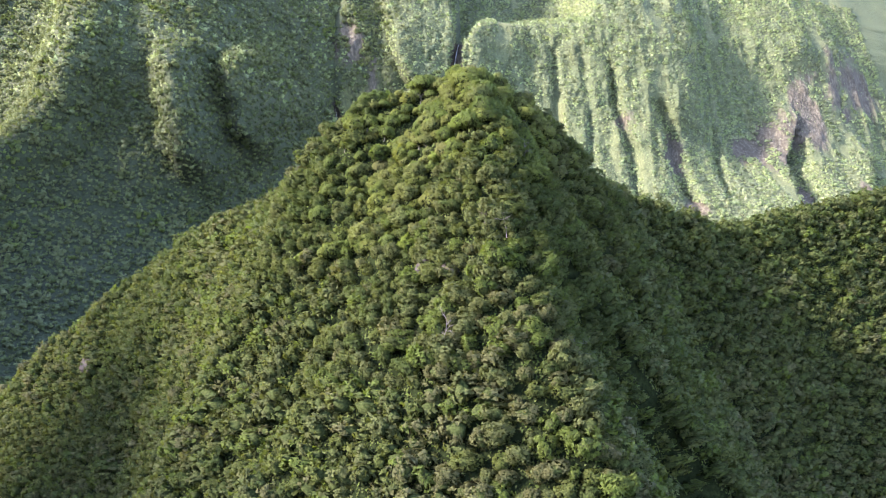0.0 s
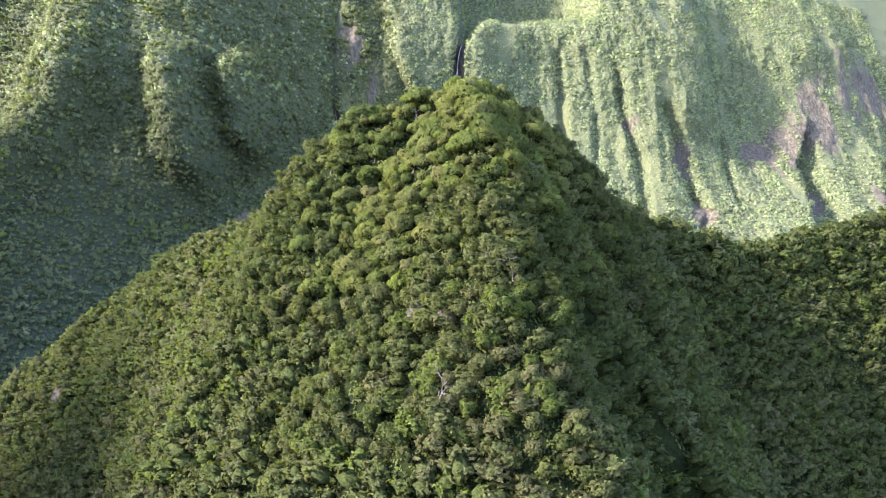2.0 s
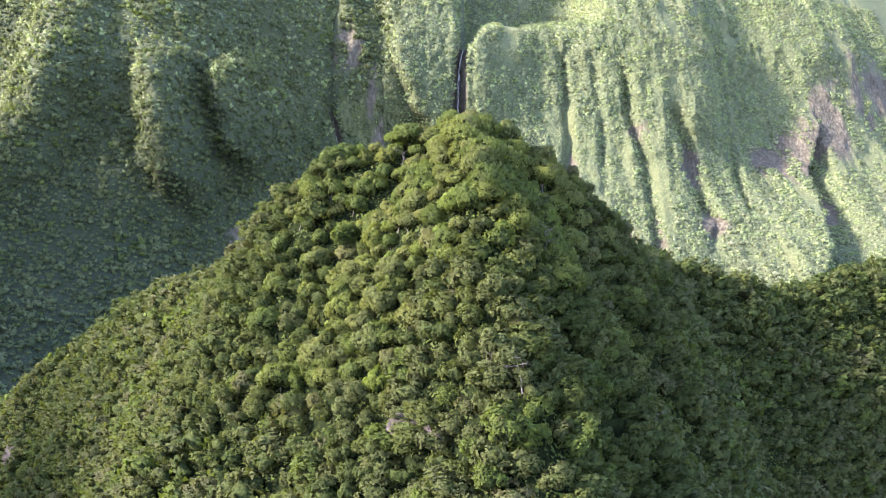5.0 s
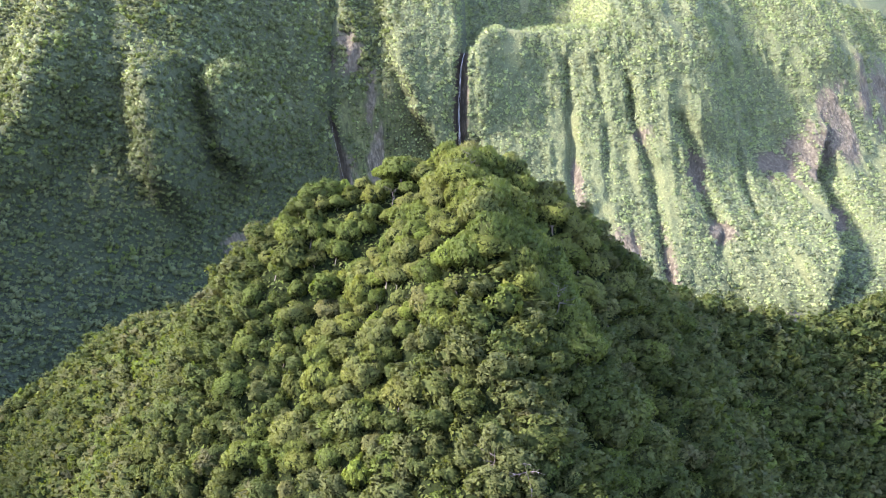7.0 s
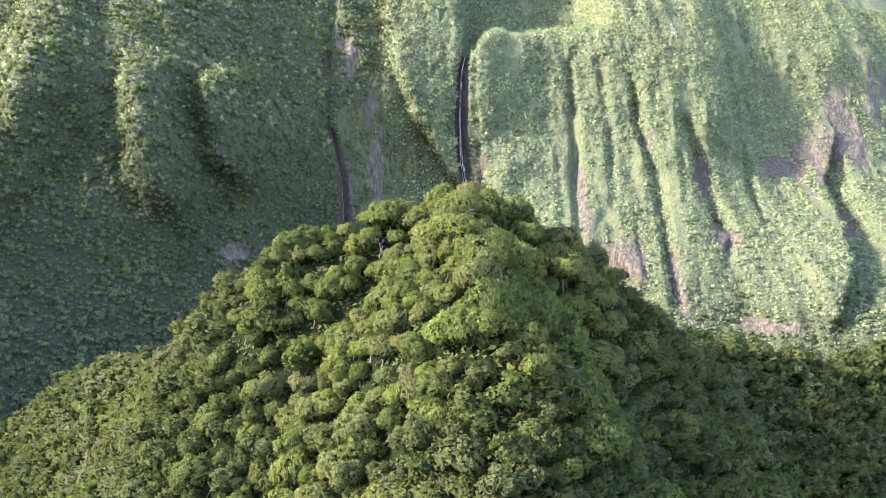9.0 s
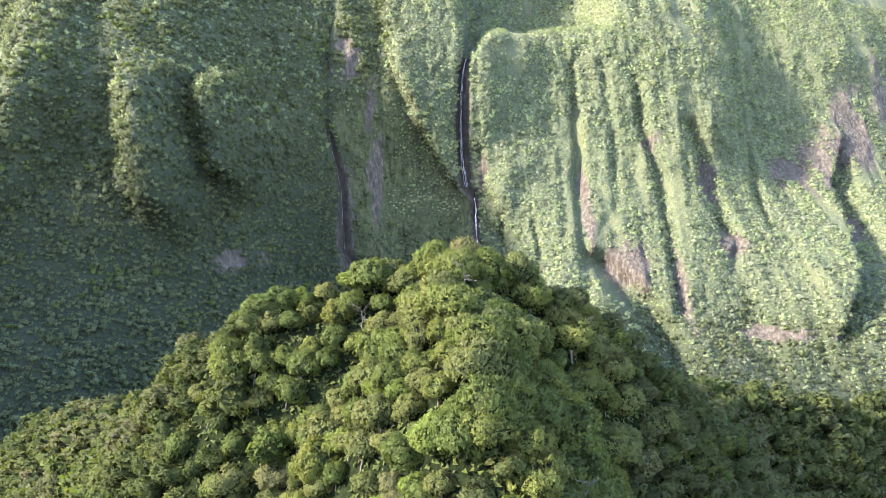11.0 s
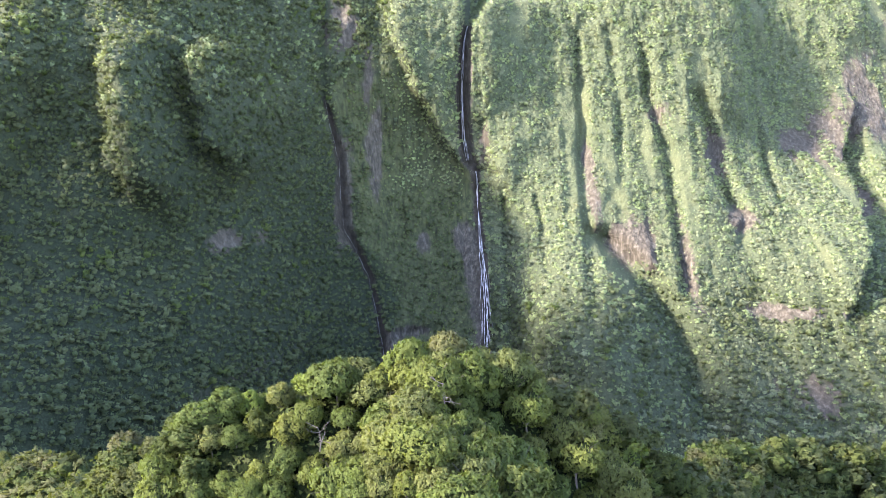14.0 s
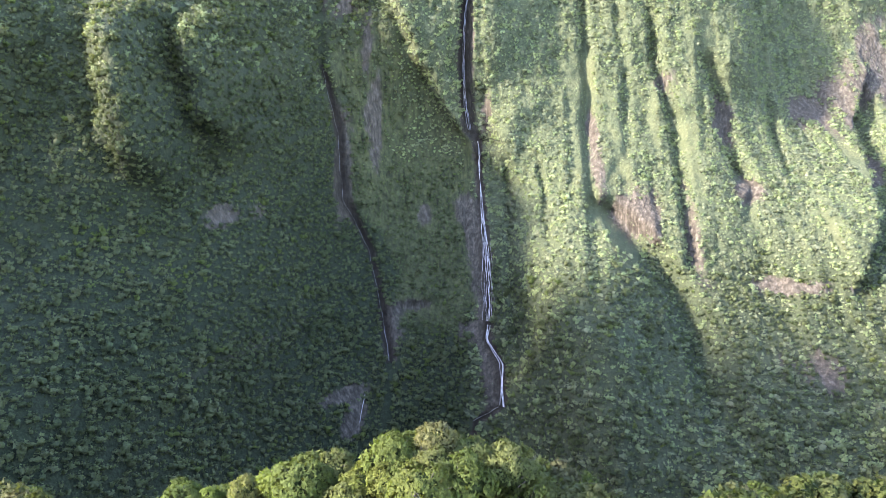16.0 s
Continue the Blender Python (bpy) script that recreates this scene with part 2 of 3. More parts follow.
FALL = [(20, 20), (44, 29), (58, 49), (86, 50), (99, 38), (120, 41), (154, 41), (195, 39), (225, 36), (261, 35), (271, 27), (293, 23), (324, 21), (385, 23), (402, 27)]
THIN_FALL = [(87, -42), (118, -50), (143, -56), (169, -64), (213, -87), (272, -92), (330, -106)]
GULLIES = [  # line up the face, depth, half width
    ([(150, 118), (201, 130), (237, 132), (315, 140), (400, 138)], 9, 9),
    ([(158, 208), (237, 215), (278, 218), (331, 206), (380, 204)], 13, 10),
    ([(225, 272), (299, 266), (337, 256)], 17, 17),
    ([(60, 203), (128, 198), (171, 174), (205, 142)], 26, 26),
    ([(87, -42), (118, -50), (143, -56), (169, -64), (213, -87), (272, -92), (330, -106), (450, -112)], 9, 9),
    ([(90, 62), (150, 60), (200, 62), (240, 60)], 10, 6),
    ([(180, 90), (215, 92), (240, 88)], 7, 5),
    ([(250, 170), (330, 176), (400, 170)], 6, 8),
    ([(230, 318), (290, 330), (320, 338)], 9, 9),
    ([(200, 268), (222, 280), (250, 262)], 7, 8)]
RIDGES = [  # line up the face, how far it stands out, reach to its left and right
    ([(255, -184), (274, -190), (311, -201), (342, -210)], 52, 34, 20),
    ([(275, -150), (294, -156), (319, -162), (350, -168)], 58, 31, 26),
    ([(380, -140), (410, -147), (430, -162), (470, -172)], 7, 9, 24),
    ([(400, -88), (430, -92), (445, -96), (470, -98)], 9, 9, 24),
    ([(200, -350), (276, -303), (305, -292), (354, -293), (412, -303), (470, -318)], 42, 70, 40),
    ([(255, 60), (268, 58), (290, 66)], 10, 16, 26),
    ([(330, 292), (383, 296), (440, 305), (500, 312)], 8, 40, 20),
    ([(150, 330), (200, 374), (246, 400), (302, 436), (330, 452)], 16, 70, 6),
    ([(190, 480), (222, 498), (256, 526), (290, 548)], 14, 40, 6)]
ROCK = [  # bare patches: x, z, half width, half height, how bare
    (173, 198, 22, 26, .8), (388, 290, 34, 28, .8), (560, 380, 80, 70, .5), (266, 275, 15, 30, .7), (272, 217, 20, 12, .7),
    (280, 96, 26, 15, .6), (285, 146, 50, 7, .7), (-92, 400, 20, 30, .62), (-66, 330, 7, 60, .45), (-60, 270, 6, 40, .42),
    (38, 86, 9, 32, .75), (-64, 58, 9, 11, 1.0), (-72, 75, 15, 5, 1.1), (-41, 100, 7, 17, .6), (-22, 124, 22, 6, .7), (-31, 104, 6, 10, .5), (42, 285, 6, 25, .9), (28, 165, 7, 38, .55), (22, 102, 10, 13, .5), (-57, 300, 3, 50, .6), (37, 150, 7, 45, .5), (420, 225, 20, 25, .7),
    (215, 190, 9, 45, .5), (140, 250, 7, 40, .6), (24, 330, 10, 70, .5), (-85, 240, 8, 60, .6), (20, 200, 9, 12, .7), (-15, 195, 7, 9, .7),
    (-130, 130, 60, 10, .25), (465, 330, 45, 50, .45), (505, 235, 12, 20, .5), (215, 315, 18, 16, .5), (-150, 215, 30, 10, .55)]


SHOULDER = [(258, 34), (270, 26), (292, 6), (340, -16), (382, -34), (456, -50), (520, -56)]
WET_RIM = [(90, 40), (262, 30), (292, 0), (382, -47), (456, -64)]


def rocky(x, z):
    """How bare the face is, from 0 (overgrown) to 1."""
    r = sum(s * np.exp(-((x - a) / w) ** 2 - ((z - c) / h) ** 2) for a, c, w, h, s in ROCK)
    r = r + 0.7 * np.exp(-((x - along(z, FALL)) / 4.5) ** 2) * (z < 402) + 0.95 * np.exp(-((x - 2 - along(z, THIN_FALL)) / 4) ** 2) * (z < 330) * (z > 87)
    return np.clip(r + 0.55 * fractal(x / 14, z / 26, 4, 5) * step(r, .1, .4), 0, 1)


def mossy(x, z):
    """The wet centre of the wall, where only grass and moss hold on."""
    edge_ = 24 * fractal(x / 30, z / 30, 4, 75)
    left_ = along(z, THIN_FALL) + 4 + edge_
    return step(x, left_, left_ + 14) * (1 - step(x - along(z, WET_RIM), edge_ * 0.5 - 6, edge_ * 0.5 + 6)) * step(z + edge_, 92, 120) * (1 - step(z + edge_, 330, 390))


def soaked(x, z):
    """Dark wet rock along the falls."""
    return np.clip(np.exp(-((x - along(z, FALL)) / 4.5) ** 2) * (z < 402) + np.exp(-((x - 1 - along(z, THIN_FALL)) / 5) ** 2) * (z < 330) * (z > 84), 0, 1)


def wooded(x, z):
    """How closely trees stand on the face, from 0 (grass) to 1; bare chutes run down between them."""
    chute_ = step(fractal(x / 15, z / 110, 3, 76) * 0.7 + fractal(x / 36, z / 50, 2, 77) * 0.5, 0.15, 0.33) * (0.25 + 0.75 * step(z, 120, 210))
    w = 1 - chute_ * (0.55 + 0.4 * step(x, 40, 80))
    w = w * (1 - 0.55 * step(x + 0.25 * (z - 300) + 22 * fractal(x / 30, z / 40, 3, 74), 430, 470)) * (1 - 0.58 * mossy(x, z))
    return np.clip(w * (1 - 1.5 * rocky(x, z)), 0, 1)


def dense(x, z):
    """Shade painted into the growth: left-hand wall, fading higher up, and the gorge's foot."""
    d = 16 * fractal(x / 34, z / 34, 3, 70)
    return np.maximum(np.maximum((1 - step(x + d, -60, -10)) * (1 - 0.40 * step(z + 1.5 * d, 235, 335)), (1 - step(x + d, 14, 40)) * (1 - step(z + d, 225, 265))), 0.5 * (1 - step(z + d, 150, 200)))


def domes(x, z):
    """Rounded tops of close-set small crowns, on a shaken grid of 4.6 m."""
    g_ = 4.6
    i, j = np.floor(x / g_), np.floor(z / g_)
    top_ = np.zeros(x.shape)
    for a in (-1, 0, 1):
        for b in (-1, 0, 1):
            u, v = hashed(i + a, j + b, 91), hashed(i + a, j + b, 92)
            r_ = 2.2 + 1.4 * hashed(i + a, j + b, 93)
            d = ((x - (i + a + u) * g_) ** 2 + (z - (j + b + v) * g_) ** 2) / r_**2
            top_ = np.maximum(top_, r_ * np.sqrt(np.clip(1 - d, 0, 1)))
    return top_


def cliff_y(x, z):
    """Distance ahead of the rock face."""
    y = cliff_base(x, z)
    side = step(x, 50, 130)
    warp = 9 * fractal(x / 90, z / 120, 3, 11)
    flute = np.abs(value_noise((x + warp) / 27, z / 170 + 3, 21))
    flute2 = np.abs(value_noise((x + warp * 1.5) / 11, z / 70, 22))
    deep = 2 + 5 * side + 2 * step(-x, 120, 200)
    y = y - deep * (1 - flute) - (1.2 + 2.2 * side) * (1 - flute2)
    y = y - 8 * fractal(x / 60, z / 75, 4, 31) - 3.0 * fractal(x / 12, z / 14, 3, 32)
    for line, depth, half in GULLIES:
        low, high = line[0][0], line[-1][0]
        y = y + depth * bump(x, along(z, line), half) * step(z, low - 12, low + 8) * (1 - step(z, high - 8, high + 14))
    for line, out, left, right in RIDGES:
        low, high = line[0][0], line[-1][0]
        d = x - along(z, line) + 7 * fractal(x / 22, z / 18, 3, 41)
        f = np.clip(1 - np.where(d < 0, -d / left, d / right), 0, 1)
        y = y - out * f * f * (3 - 2 * f) * step(z, low - 32, low + 14) * (1 - step(z, high - 6, high + 36))
    # the bright shoulder round the upper fall
    d = x - along(z, SHOULDER) + 5 * fractal(x / 20, z / 16, 3, 42)
    right = x - along(z, FALL)
    y = y - 20 * step(d, -14, 0) * (1 - step(right, 15, 115)) * step(z, 240 - 80 * step(right, 0, 40), 278)
    # the slot of the upper fall, and the hollows in the shade of the buttresses
    d = x - along(z, FALL)
    y = y + 14 * (1 - step(np.abs(d), 3, 9)) * step(z, 252, 270) * (1 - step(z, 400, 430))
    y = y + 10 * (1 - step(np.abs(d - 12), 5, 12)) * step(z, 252, 262) * (1 - step(z, 300, 320))
    y = y + 4 * step(x, 304, 322) * (1 - step(x, 330, 420)) * step(z, 300, 330)
    narrow = np.clip((318 - z) / 110, 0, 1)
    past = x - along(z, RIDGES[7][0])
    y = y + 48 * narrow**0.7 * step(past, 0, 8) * (1 - step(past, 8 + 28 * narrow, 18 + 70 * narrow)) * step(z, 140, 200)
    y = y + 22 * step(x - along(z, RIDGES[8][0]), 0, 7) * (1 - step(x - along(z, RIDGES[8][0]), 15, 45)) * step(z, 180, 215) * (1 - step(z, 262, 285))
    # an overhang with a dark hollow below it, and upright cracks in the wet wall
    y = y + 7 * bump(x, -22, 27) * bump(z, 121, 9) - 2.5 * bump(x, -22, 30) * bump(z, 133, 7)
    y = y + 3.2 * np.clip(1 - 3.2 * np.abs(value_noise(x / 9 + 0.3 * value_noise(x / 20, z / 25, 46), z / 70, 45)), 0, 1) * step(x, -75, -55) * (1 - step(x, 30, 50))
    # the spur before the right-hand wall, and the hanging valley above the fall
    y = y - 26 * bump(x, 112, 78) * (1 - step(z, 150, 222))
    lip = 394 + 33 * step(x, 24, 62) + 6 * step(x, 90, 150)
    y = y + 95 * step(z - lip, 0, 36) * step(x, 20 - 0.12 * np.maximum(z - 405, 0), 40) * (1 - step(x, 165, 195))
    return y


CRESTS = [  # ridge lines of the wooded hill, and how steeply their flanks fall
    ([(6, 164, 257), (-3, 165, 256.5), (-14, 166, 253), (-23, 171, 247), (-31, 180, 236), (-46, 203, 228), (-64, 220, 224.5), (-93, 246, 208), (-132, 257, 179), (-200, 275, 120)], 1.9),
    ([(6, 164, 257), (13, 166, 256.5), (20, 168, 253), (29, 172, 246), (38, 182, 236), (49, 203, 232), (86, 226, 223), (140, 252, 230), (220, 280, 246), (420, 330, 285)], 1.9),
    ([(6, 164, 257), (7, 151, 254), (9, 141, 247), (9.5, 131, 238), (12, 122, 226), (20.5, 105, 202), (28, 90, 182), (40, 60, 140)], 1.5)]


def ground_z(x, y):
    """Height of the ground below the trees of the hill, and of the gorge's floor."""
    tops = []
    for line, fall in CRESTS:
        near, top = np.full(x.shape, 1e9), np.zeros(x.shape)
        for a, b in zip(line[:-1], line[1:]):
            dx, dy = b[0] - a[0], b[1] - a[1]
            f = np.clip(((x - a[0]) * dx + (y - a[1]) * dy) / (dx * dx + dy * dy), 0, 1)
            d = np.hypot(x - a[0] - f * dx, y - a[1] - f * dy)
            top, near = np.where(d < near, a[2] + f * (b[2] - a[2]), top), np.minimum(d, near)
        tops.append(top - fall * (np.sqrt(near * near + 9) - 3))
    tops = np.array(tops)
    best = tops.max(0)
    z = best + 2 * np.log(np.exp((tops - best) / 2).sum(0))
    z = z - 6 * np.exp(-((x - 0) ** 2 + (y - 127) ** 2) / 60) + 3.2 * fractal(x / 19, y / 19, 3, 51) - 2.6
    floor = 18 + 10 * fractal(x / 120, y / 120, 3, 52) + 0.05 * np.maximum(-y, 0)
    # an unseen flank added on the left, its height set by the shadows it casts
    flank = 2.6 * np.maximum(-330 - x, 0)
    shadow_crest = 475 - 215 * step(y, 60, 140) + 330 * step(y, 150, 225) + 115 * bump(y, 290, 110) - 240 * step(y, 415, 485) - 100 * step(y, 640, 800)
    flank = np.where(flank > shadow_crest, shadow_crest - 0.25 * (flank - shadow_crest), flank) + 25 * fractal(x / 140, y / 140, 4, 53) * step(-x, 330, 420)
    return np.maximum(np.maximum(z, floor), flank)


# ---- ways to build meshes ----
def mesh_of(name, verts, loops, sizes, materials=(), index=None, smooth=False):
    """One mesh from arrays: corners of all faces in a row, and the number of corners per face."""
    me = bpy.data.meshes.new(name)
    me.vertices.add(len(verts))
    me.vertices.foreach_set("co", np.ascontiguousarray(verts, np.float32).ravel())
    me.loops.add(len(loops))
    me.loops.foreach_set("vertex_index", np.ascontiguousarray(loops, np.int32))
    me.polygons.add(len(sizes))
    me.polygons.foreach_set("loop_start", np.r_[0, np.cumsum(sizes)[:-1]].astype(np.int32))
    for m in materials:
        me.materials.append(m)
    if index is not None:
        me.polygons.foreach_set("material_index", np.ascontiguousarray(index, np.int32))
    me.polygons.foreach_set("use_smooth", np.full(len(sizes), smooth, bool))
    me.update(calc_edges=True)
    return me


def sheet(name, p, materials, smooth=True):
    """A mesh over a grid of points, p[row, column]."""
    r, c = p.shape[:2]
    i = (np.arange(r - 1)[:, None] * c + np.arange(c - 1)).ravel()
    loops = np.stack([i, i + 1, i + c + 1, i + c], 1).ravel()
    return mesh_of(name, p.reshape(-1, 3), loops, np.full(len(i), 4), materials, smooth=smooth)


def part(name, bm, mat, parent, label=""):
    me = bpy.data.meshes.new(name)
    bm.to_mesh(me)
    bm.free()
    me.materials.append(mat)
    ob = new(name, me)
    ob.parent = parent
    if label:
        ob["label"] = label
    return ob


def ball(level):
    """Corners and triangles of a round body of radius 1."""
    bm = bmesh.new()
    bmesh.ops.create_icosphere(bm, subdivisions=level, radius=1)
    v = np.array([x.co[:] for x in bm.verts])
    f = np.array([[x.index for x in y.verts] for y in bm.faces])
    bm.free()
    return v, f


def crown_shape(rng, leaves, leaf, level, lobes=16, body=0.84, spray=5, broad=0.42, lift=0.6, lay=0.35, small=(0.26, 0.44), rough=0.08, front=False):
    """A crown about 1 in radius: many rounded tufts over one another, clad in sprays of small leaves that point out and up.
    Corners, triangles, soft normals, and which triangles are inner ones. front: only the half that faces -y."""
    up = rng.normal(size=(lobes, 3))
    up[:, 2] = np.abs(up[:, 2]) * 1.1 - 0.25
    up /= np.linalg.norm(up, axis=1)[:, None]
    size = rng.uniform(*small, lobes)
    centre = up * rng.uniform(0.42, 0.74, lobes)[:, None] * (1, 1, 0.9)
    centre[0], size[0] = (0, 0, -0.05), 0.58
    sprays = 4 * leaves // spray
    which = rng.choice(lobes, sprays, p=size**2 / (size**2).sum())
    n = rng.normal(size=(sprays, 3)) * 0.8 + 0.75 * up[which] + (0, 0, 0.25)
    n /= np.linalg.norm(n, axis=1)[:, None]
    at = centre[which] + n * (size[which] * rng.uniform(0.90, 1.08, sprays))[:, None]
    inside = (np.linalg.norm(at[:, None] - centre[None], axis=2) < 0.88 * size[None]).any(1) | (at[:, 2] < -0.62)
    if front:
        inside |= at[:, 1] > 0.35
    pick_ = np.nonzero(~inside)[0][:leaves // spray]
    at, n, out_ = np.repeat(at[pick_], spray, 0), np.repeat(n[pick_], spray, 0), np.repeat(up[which[pick_]], spray, 0)
    m = len(at)
    face = 0.6 * n + (0, 0, lay) + rng.normal(scale=0.42, size=(m, 3))
    face /= np.linalg.norm(face, axis=1)[:, None]
    cross = np.cross(face, 0.8 * n + (0, 0, lift) + rng.normal(scale=0.55, size=(m, 3)))
    cross /= np.linalg.norm(cross, axis=1)[:, None]
    run = np.cross(cross, face)
    long = leaf * rng.uniform(0.6, 1.4, m)[:, None]
    wide = long * rng.uniform(0.75, 1.3, m)[:, None] * broad
    start = at + rng.normal(scale=leaf * 0.4, size=(m, 3)) - run * long * 0.4
    tri = np.stack([start + run * long, start + cross * wide, start - cross * wide], 1)
    soft = 0.8 * n + 0.3 * out_ + 0.4 * face + 0.3 * at
    v, f = ball(level)
    reach = np.zeros(len(v))
    for c, s in zip(centre, size):
        d = v @ c
        q = d * d - c @ c + s * s
        reach = np.maximum(reach, np.where(q > 0, d + np.sqrt(np.maximum(q, 0)), 0))
    core = v * (np.maximum(reach * body, 0.4) * rng.uniform(1 - rough, 1 + rough, len(v)))[:, None]
    if front:
        f = f[v[f][:, :, 1].mean(1) < 0.4]
    flat_ = np.cross(core[f[:, 1]] - core[f[:, 0]], core[f[:, 2]] - core[f[:, 0]])
    bent = np.zeros(core.shape)
    for k in range(3):
        np.add.at(bent, f[:, k], flat_)
    bent = bent / np.maximum(np.linalg.norm(bent, axis=1), 1e-9)[:, None] + 0.2 * v
    verts = np.r_[tri.reshape(-1, 3), core]
    normals = np.r_[np.repeat(soft, 3, 0), bent]
    normals /= np.linalg.norm(normals, axis=1)[:, None]
    return verts, np.r_[np.arange(3 * m), (f + 3 * m).ravel()], normals, np.r_[np.zeros(m, int), np.ones(len(f), int)]


def rounded(me, normals):
    me.normals_split_custom_set_from_vertices(np.ascontiguousarray(normals, np.float32))
    return me


def spread(name, shapes, places, sizes, tints, materials, rng, lean=None, squash=(0.75, 1.0), turn=np.pi, inner=True, ground_up=None, share=0.0):
    """Many crowns joined into one mesh: which shape each takes, its turn and its proportions vary."""
    vs, ls, ns, ts, base = [], [], [], [], 0
    pick = rng.integers(len(shapes), size=len(places))
    for k, (v, l, n, core) in enumerate(shapes):
        m = np.nonzero(pick == k)[0]
        if not len(m):
            continue
        a = rng.uniform(-turn, turn, len(m))
        c, d = np.cos(a)[:, None], np.sin(a)[:, None]
        w = np.stack([v[None, :, 0] * c - v[None, :, 1] * d, v[None, :, 0] * d + v[None, :, 1] * c,
                      v[None, :, 2] * rng.uniform(*squash, len(m))[:, None]], 2) * sizes[m][:, None, None]
        w = w * rng.uniform(0.85, 1.25, (len(m), 1, 2)).repeat(len(v), 1)[:, :, [0, 1, 1]] ** (1, 1, 0)
        if lean is not None:
            w = w + lean[m][:, None, :] * w[:, :, 2:3]
        vs.append((w + places[m][:, None, :]).reshape(-1, 3))
        ns.append(np.stack([n[None, :, 0] * c - n[None, :, 1] * d, n[None, :, 0] * d + n[None, :, 1] * c, n[None, :, 2] + 0 * c], 2).reshape(-1, 3))
        if ground_up is not None:
            ns[-1] = ns[-1] * (1 - share) + share * np.repeat(ground_up[m], len(v), 0)
        ls.append((l[None, :] + (base + np.arange(len(m)) * len(v))[:, None]).ravel())
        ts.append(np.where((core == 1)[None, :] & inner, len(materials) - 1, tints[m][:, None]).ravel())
        base += len(m) * len(v)
    t = np.concatenate(ts)
    me = mesh_of(name, np.concatenate(vs), np.concatenate(ls), np.full(len(t), 3), materials, t, smooth=True)
    return new(name, rounded(me, np.concatenate(ns)))


def carpet(name, at, up, leaf, tints, materials, rng, rough=0.4):
    """Low leafy growth that hugs the ground: single leaves, each near its place and facing about the way the ground does."""
    m = len(at)
    face = up + rng.normal(scale=rough, size=(m, 3)) + (0, 0, 0.25)
    face /= np.linalg.norm(face, axis=1)[:, None]
    run = np.cross(face, rng.normal(size=(m, 3)))
    run /= np.linalg.norm(run, axis=1)[:, None]
    cross = np.cross(face, run)
    long = leaf * rng.uniform(0.6, 1.4, m)[:, None]
    at = at + up * leaf * rng.uniform(0.05, 0.5, m)[:, None]
    tri = np.stack([at + run * long, at + cross * long * 0.4, at - cross * long * 0.4], 1)
    me = mesh_of(name, tri.reshape(-1, 3), np.arange(3 * m), np.full(m, 3), materials, tints, smooth=True)
    return new(name, rounded(me, np.repeat(0.5 * up + 0.5 * face, 3, 0)))


def slope_at(x, y):
    e = 1.0
    return (ground_z(x + e, y) - ground_z(x - e, y)) / (2 * e), (ground_z(x, y + e) - ground_z(x, y - e)) / (2 * e)


# ---- the land ----
def grade(knots, steps):
    return np.concatenate([np.linspace(a, b, n, endpoint=False) for a, b, n in zip(knots[:-1], knots[1:], steps)] + [[knots[-1]]])


gx = grade([-3000, -600, -220, 260, 700, 3000], [8, 20, 150, 30, 8])
gy = grade([-3000, -300, 40, 320, 900, 4000], [8, 24, 110, 30, 8])
X, Y = np.meshgrid(gx, gy)
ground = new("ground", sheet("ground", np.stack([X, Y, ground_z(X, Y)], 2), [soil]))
tagged(ground, "undergrowth soil of a steep wooded hill, darkened for shade under the trees", "ground", kind="structure")

cx = grade([-1400, -470, 620, 1400], [24, 545, 24])
cz = grade([-30, 24, 500, 640], [4, 240, 12])
X, Z = np.meshgrid(cx, cz)
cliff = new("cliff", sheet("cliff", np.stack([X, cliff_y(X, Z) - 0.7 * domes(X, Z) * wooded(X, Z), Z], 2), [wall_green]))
for name_, how in (("bare", rocky), ("wet", mossy), ("soaked", soaked), ("wooded", wooded), ("shaded", dense)):
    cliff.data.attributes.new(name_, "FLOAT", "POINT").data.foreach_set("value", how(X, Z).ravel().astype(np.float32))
tagged(cliff, "high gorge wall of basalt overgrown with green scrub", "cliff", kind="structure")
top = np.stack([np.stack([cx, cliff_y(cx, np.full(cx.shape, 640.0)) + d, np.full(cx.shape, 640.0) + h], 1) for d, h in ((0, 0), (300, 90), (1200, 160), (3500, 120))])
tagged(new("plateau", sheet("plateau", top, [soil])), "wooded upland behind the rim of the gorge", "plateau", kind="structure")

def scattered(points, apart, order_):
    """Of the points, in that order, those that keep their distance from each other."""
    cells, kept = {}, []
    near_ = [(a, b, c) for a in (-1, 0, 1) for b in (-1, 0, 1) for c in (-1, 0, 1)]
    for i in order_:
        p, q = points[i], tuple(int(v // apart) for v in points[i])
        if all((p[0] - o[0]) ** 2 + (p[1] - o[1]) ** 2 + (p[2] - o[2]) ** 2 > apart * apart
               for n in near_ for o in cells.get((q[0] + n[0], q[1] + n[1], q[2] + n[2]), ())):
            cells.setdefault(q, []).append(p)
            kept.append(i)
    return np.array(kept)


# ---- the wood on the hill ----
def open_to(x, y, z, spare):
    """Points that the hill's own slopes leave in view from three places on the camera's path."""
    out = np.zeros(x.shape, bool)
    for a, b, c in ((0, 0, 230), (4, 60, 252), (9, 110, 283)):
        far_ = np.sqrt((x - a) ** 2 + (y - b) ** 2 + (z - c) ** 2)
        free = np.ones(x.shape, bool)
        for d in (4, 9, 16, 26, 40, 60):
            f = np.minimum(d / far_, 1)
            free &= z + (c - z) * f > ground_z(x + (a - x) * f, y + (b - y) * f) - spare
        out |= free
    return out


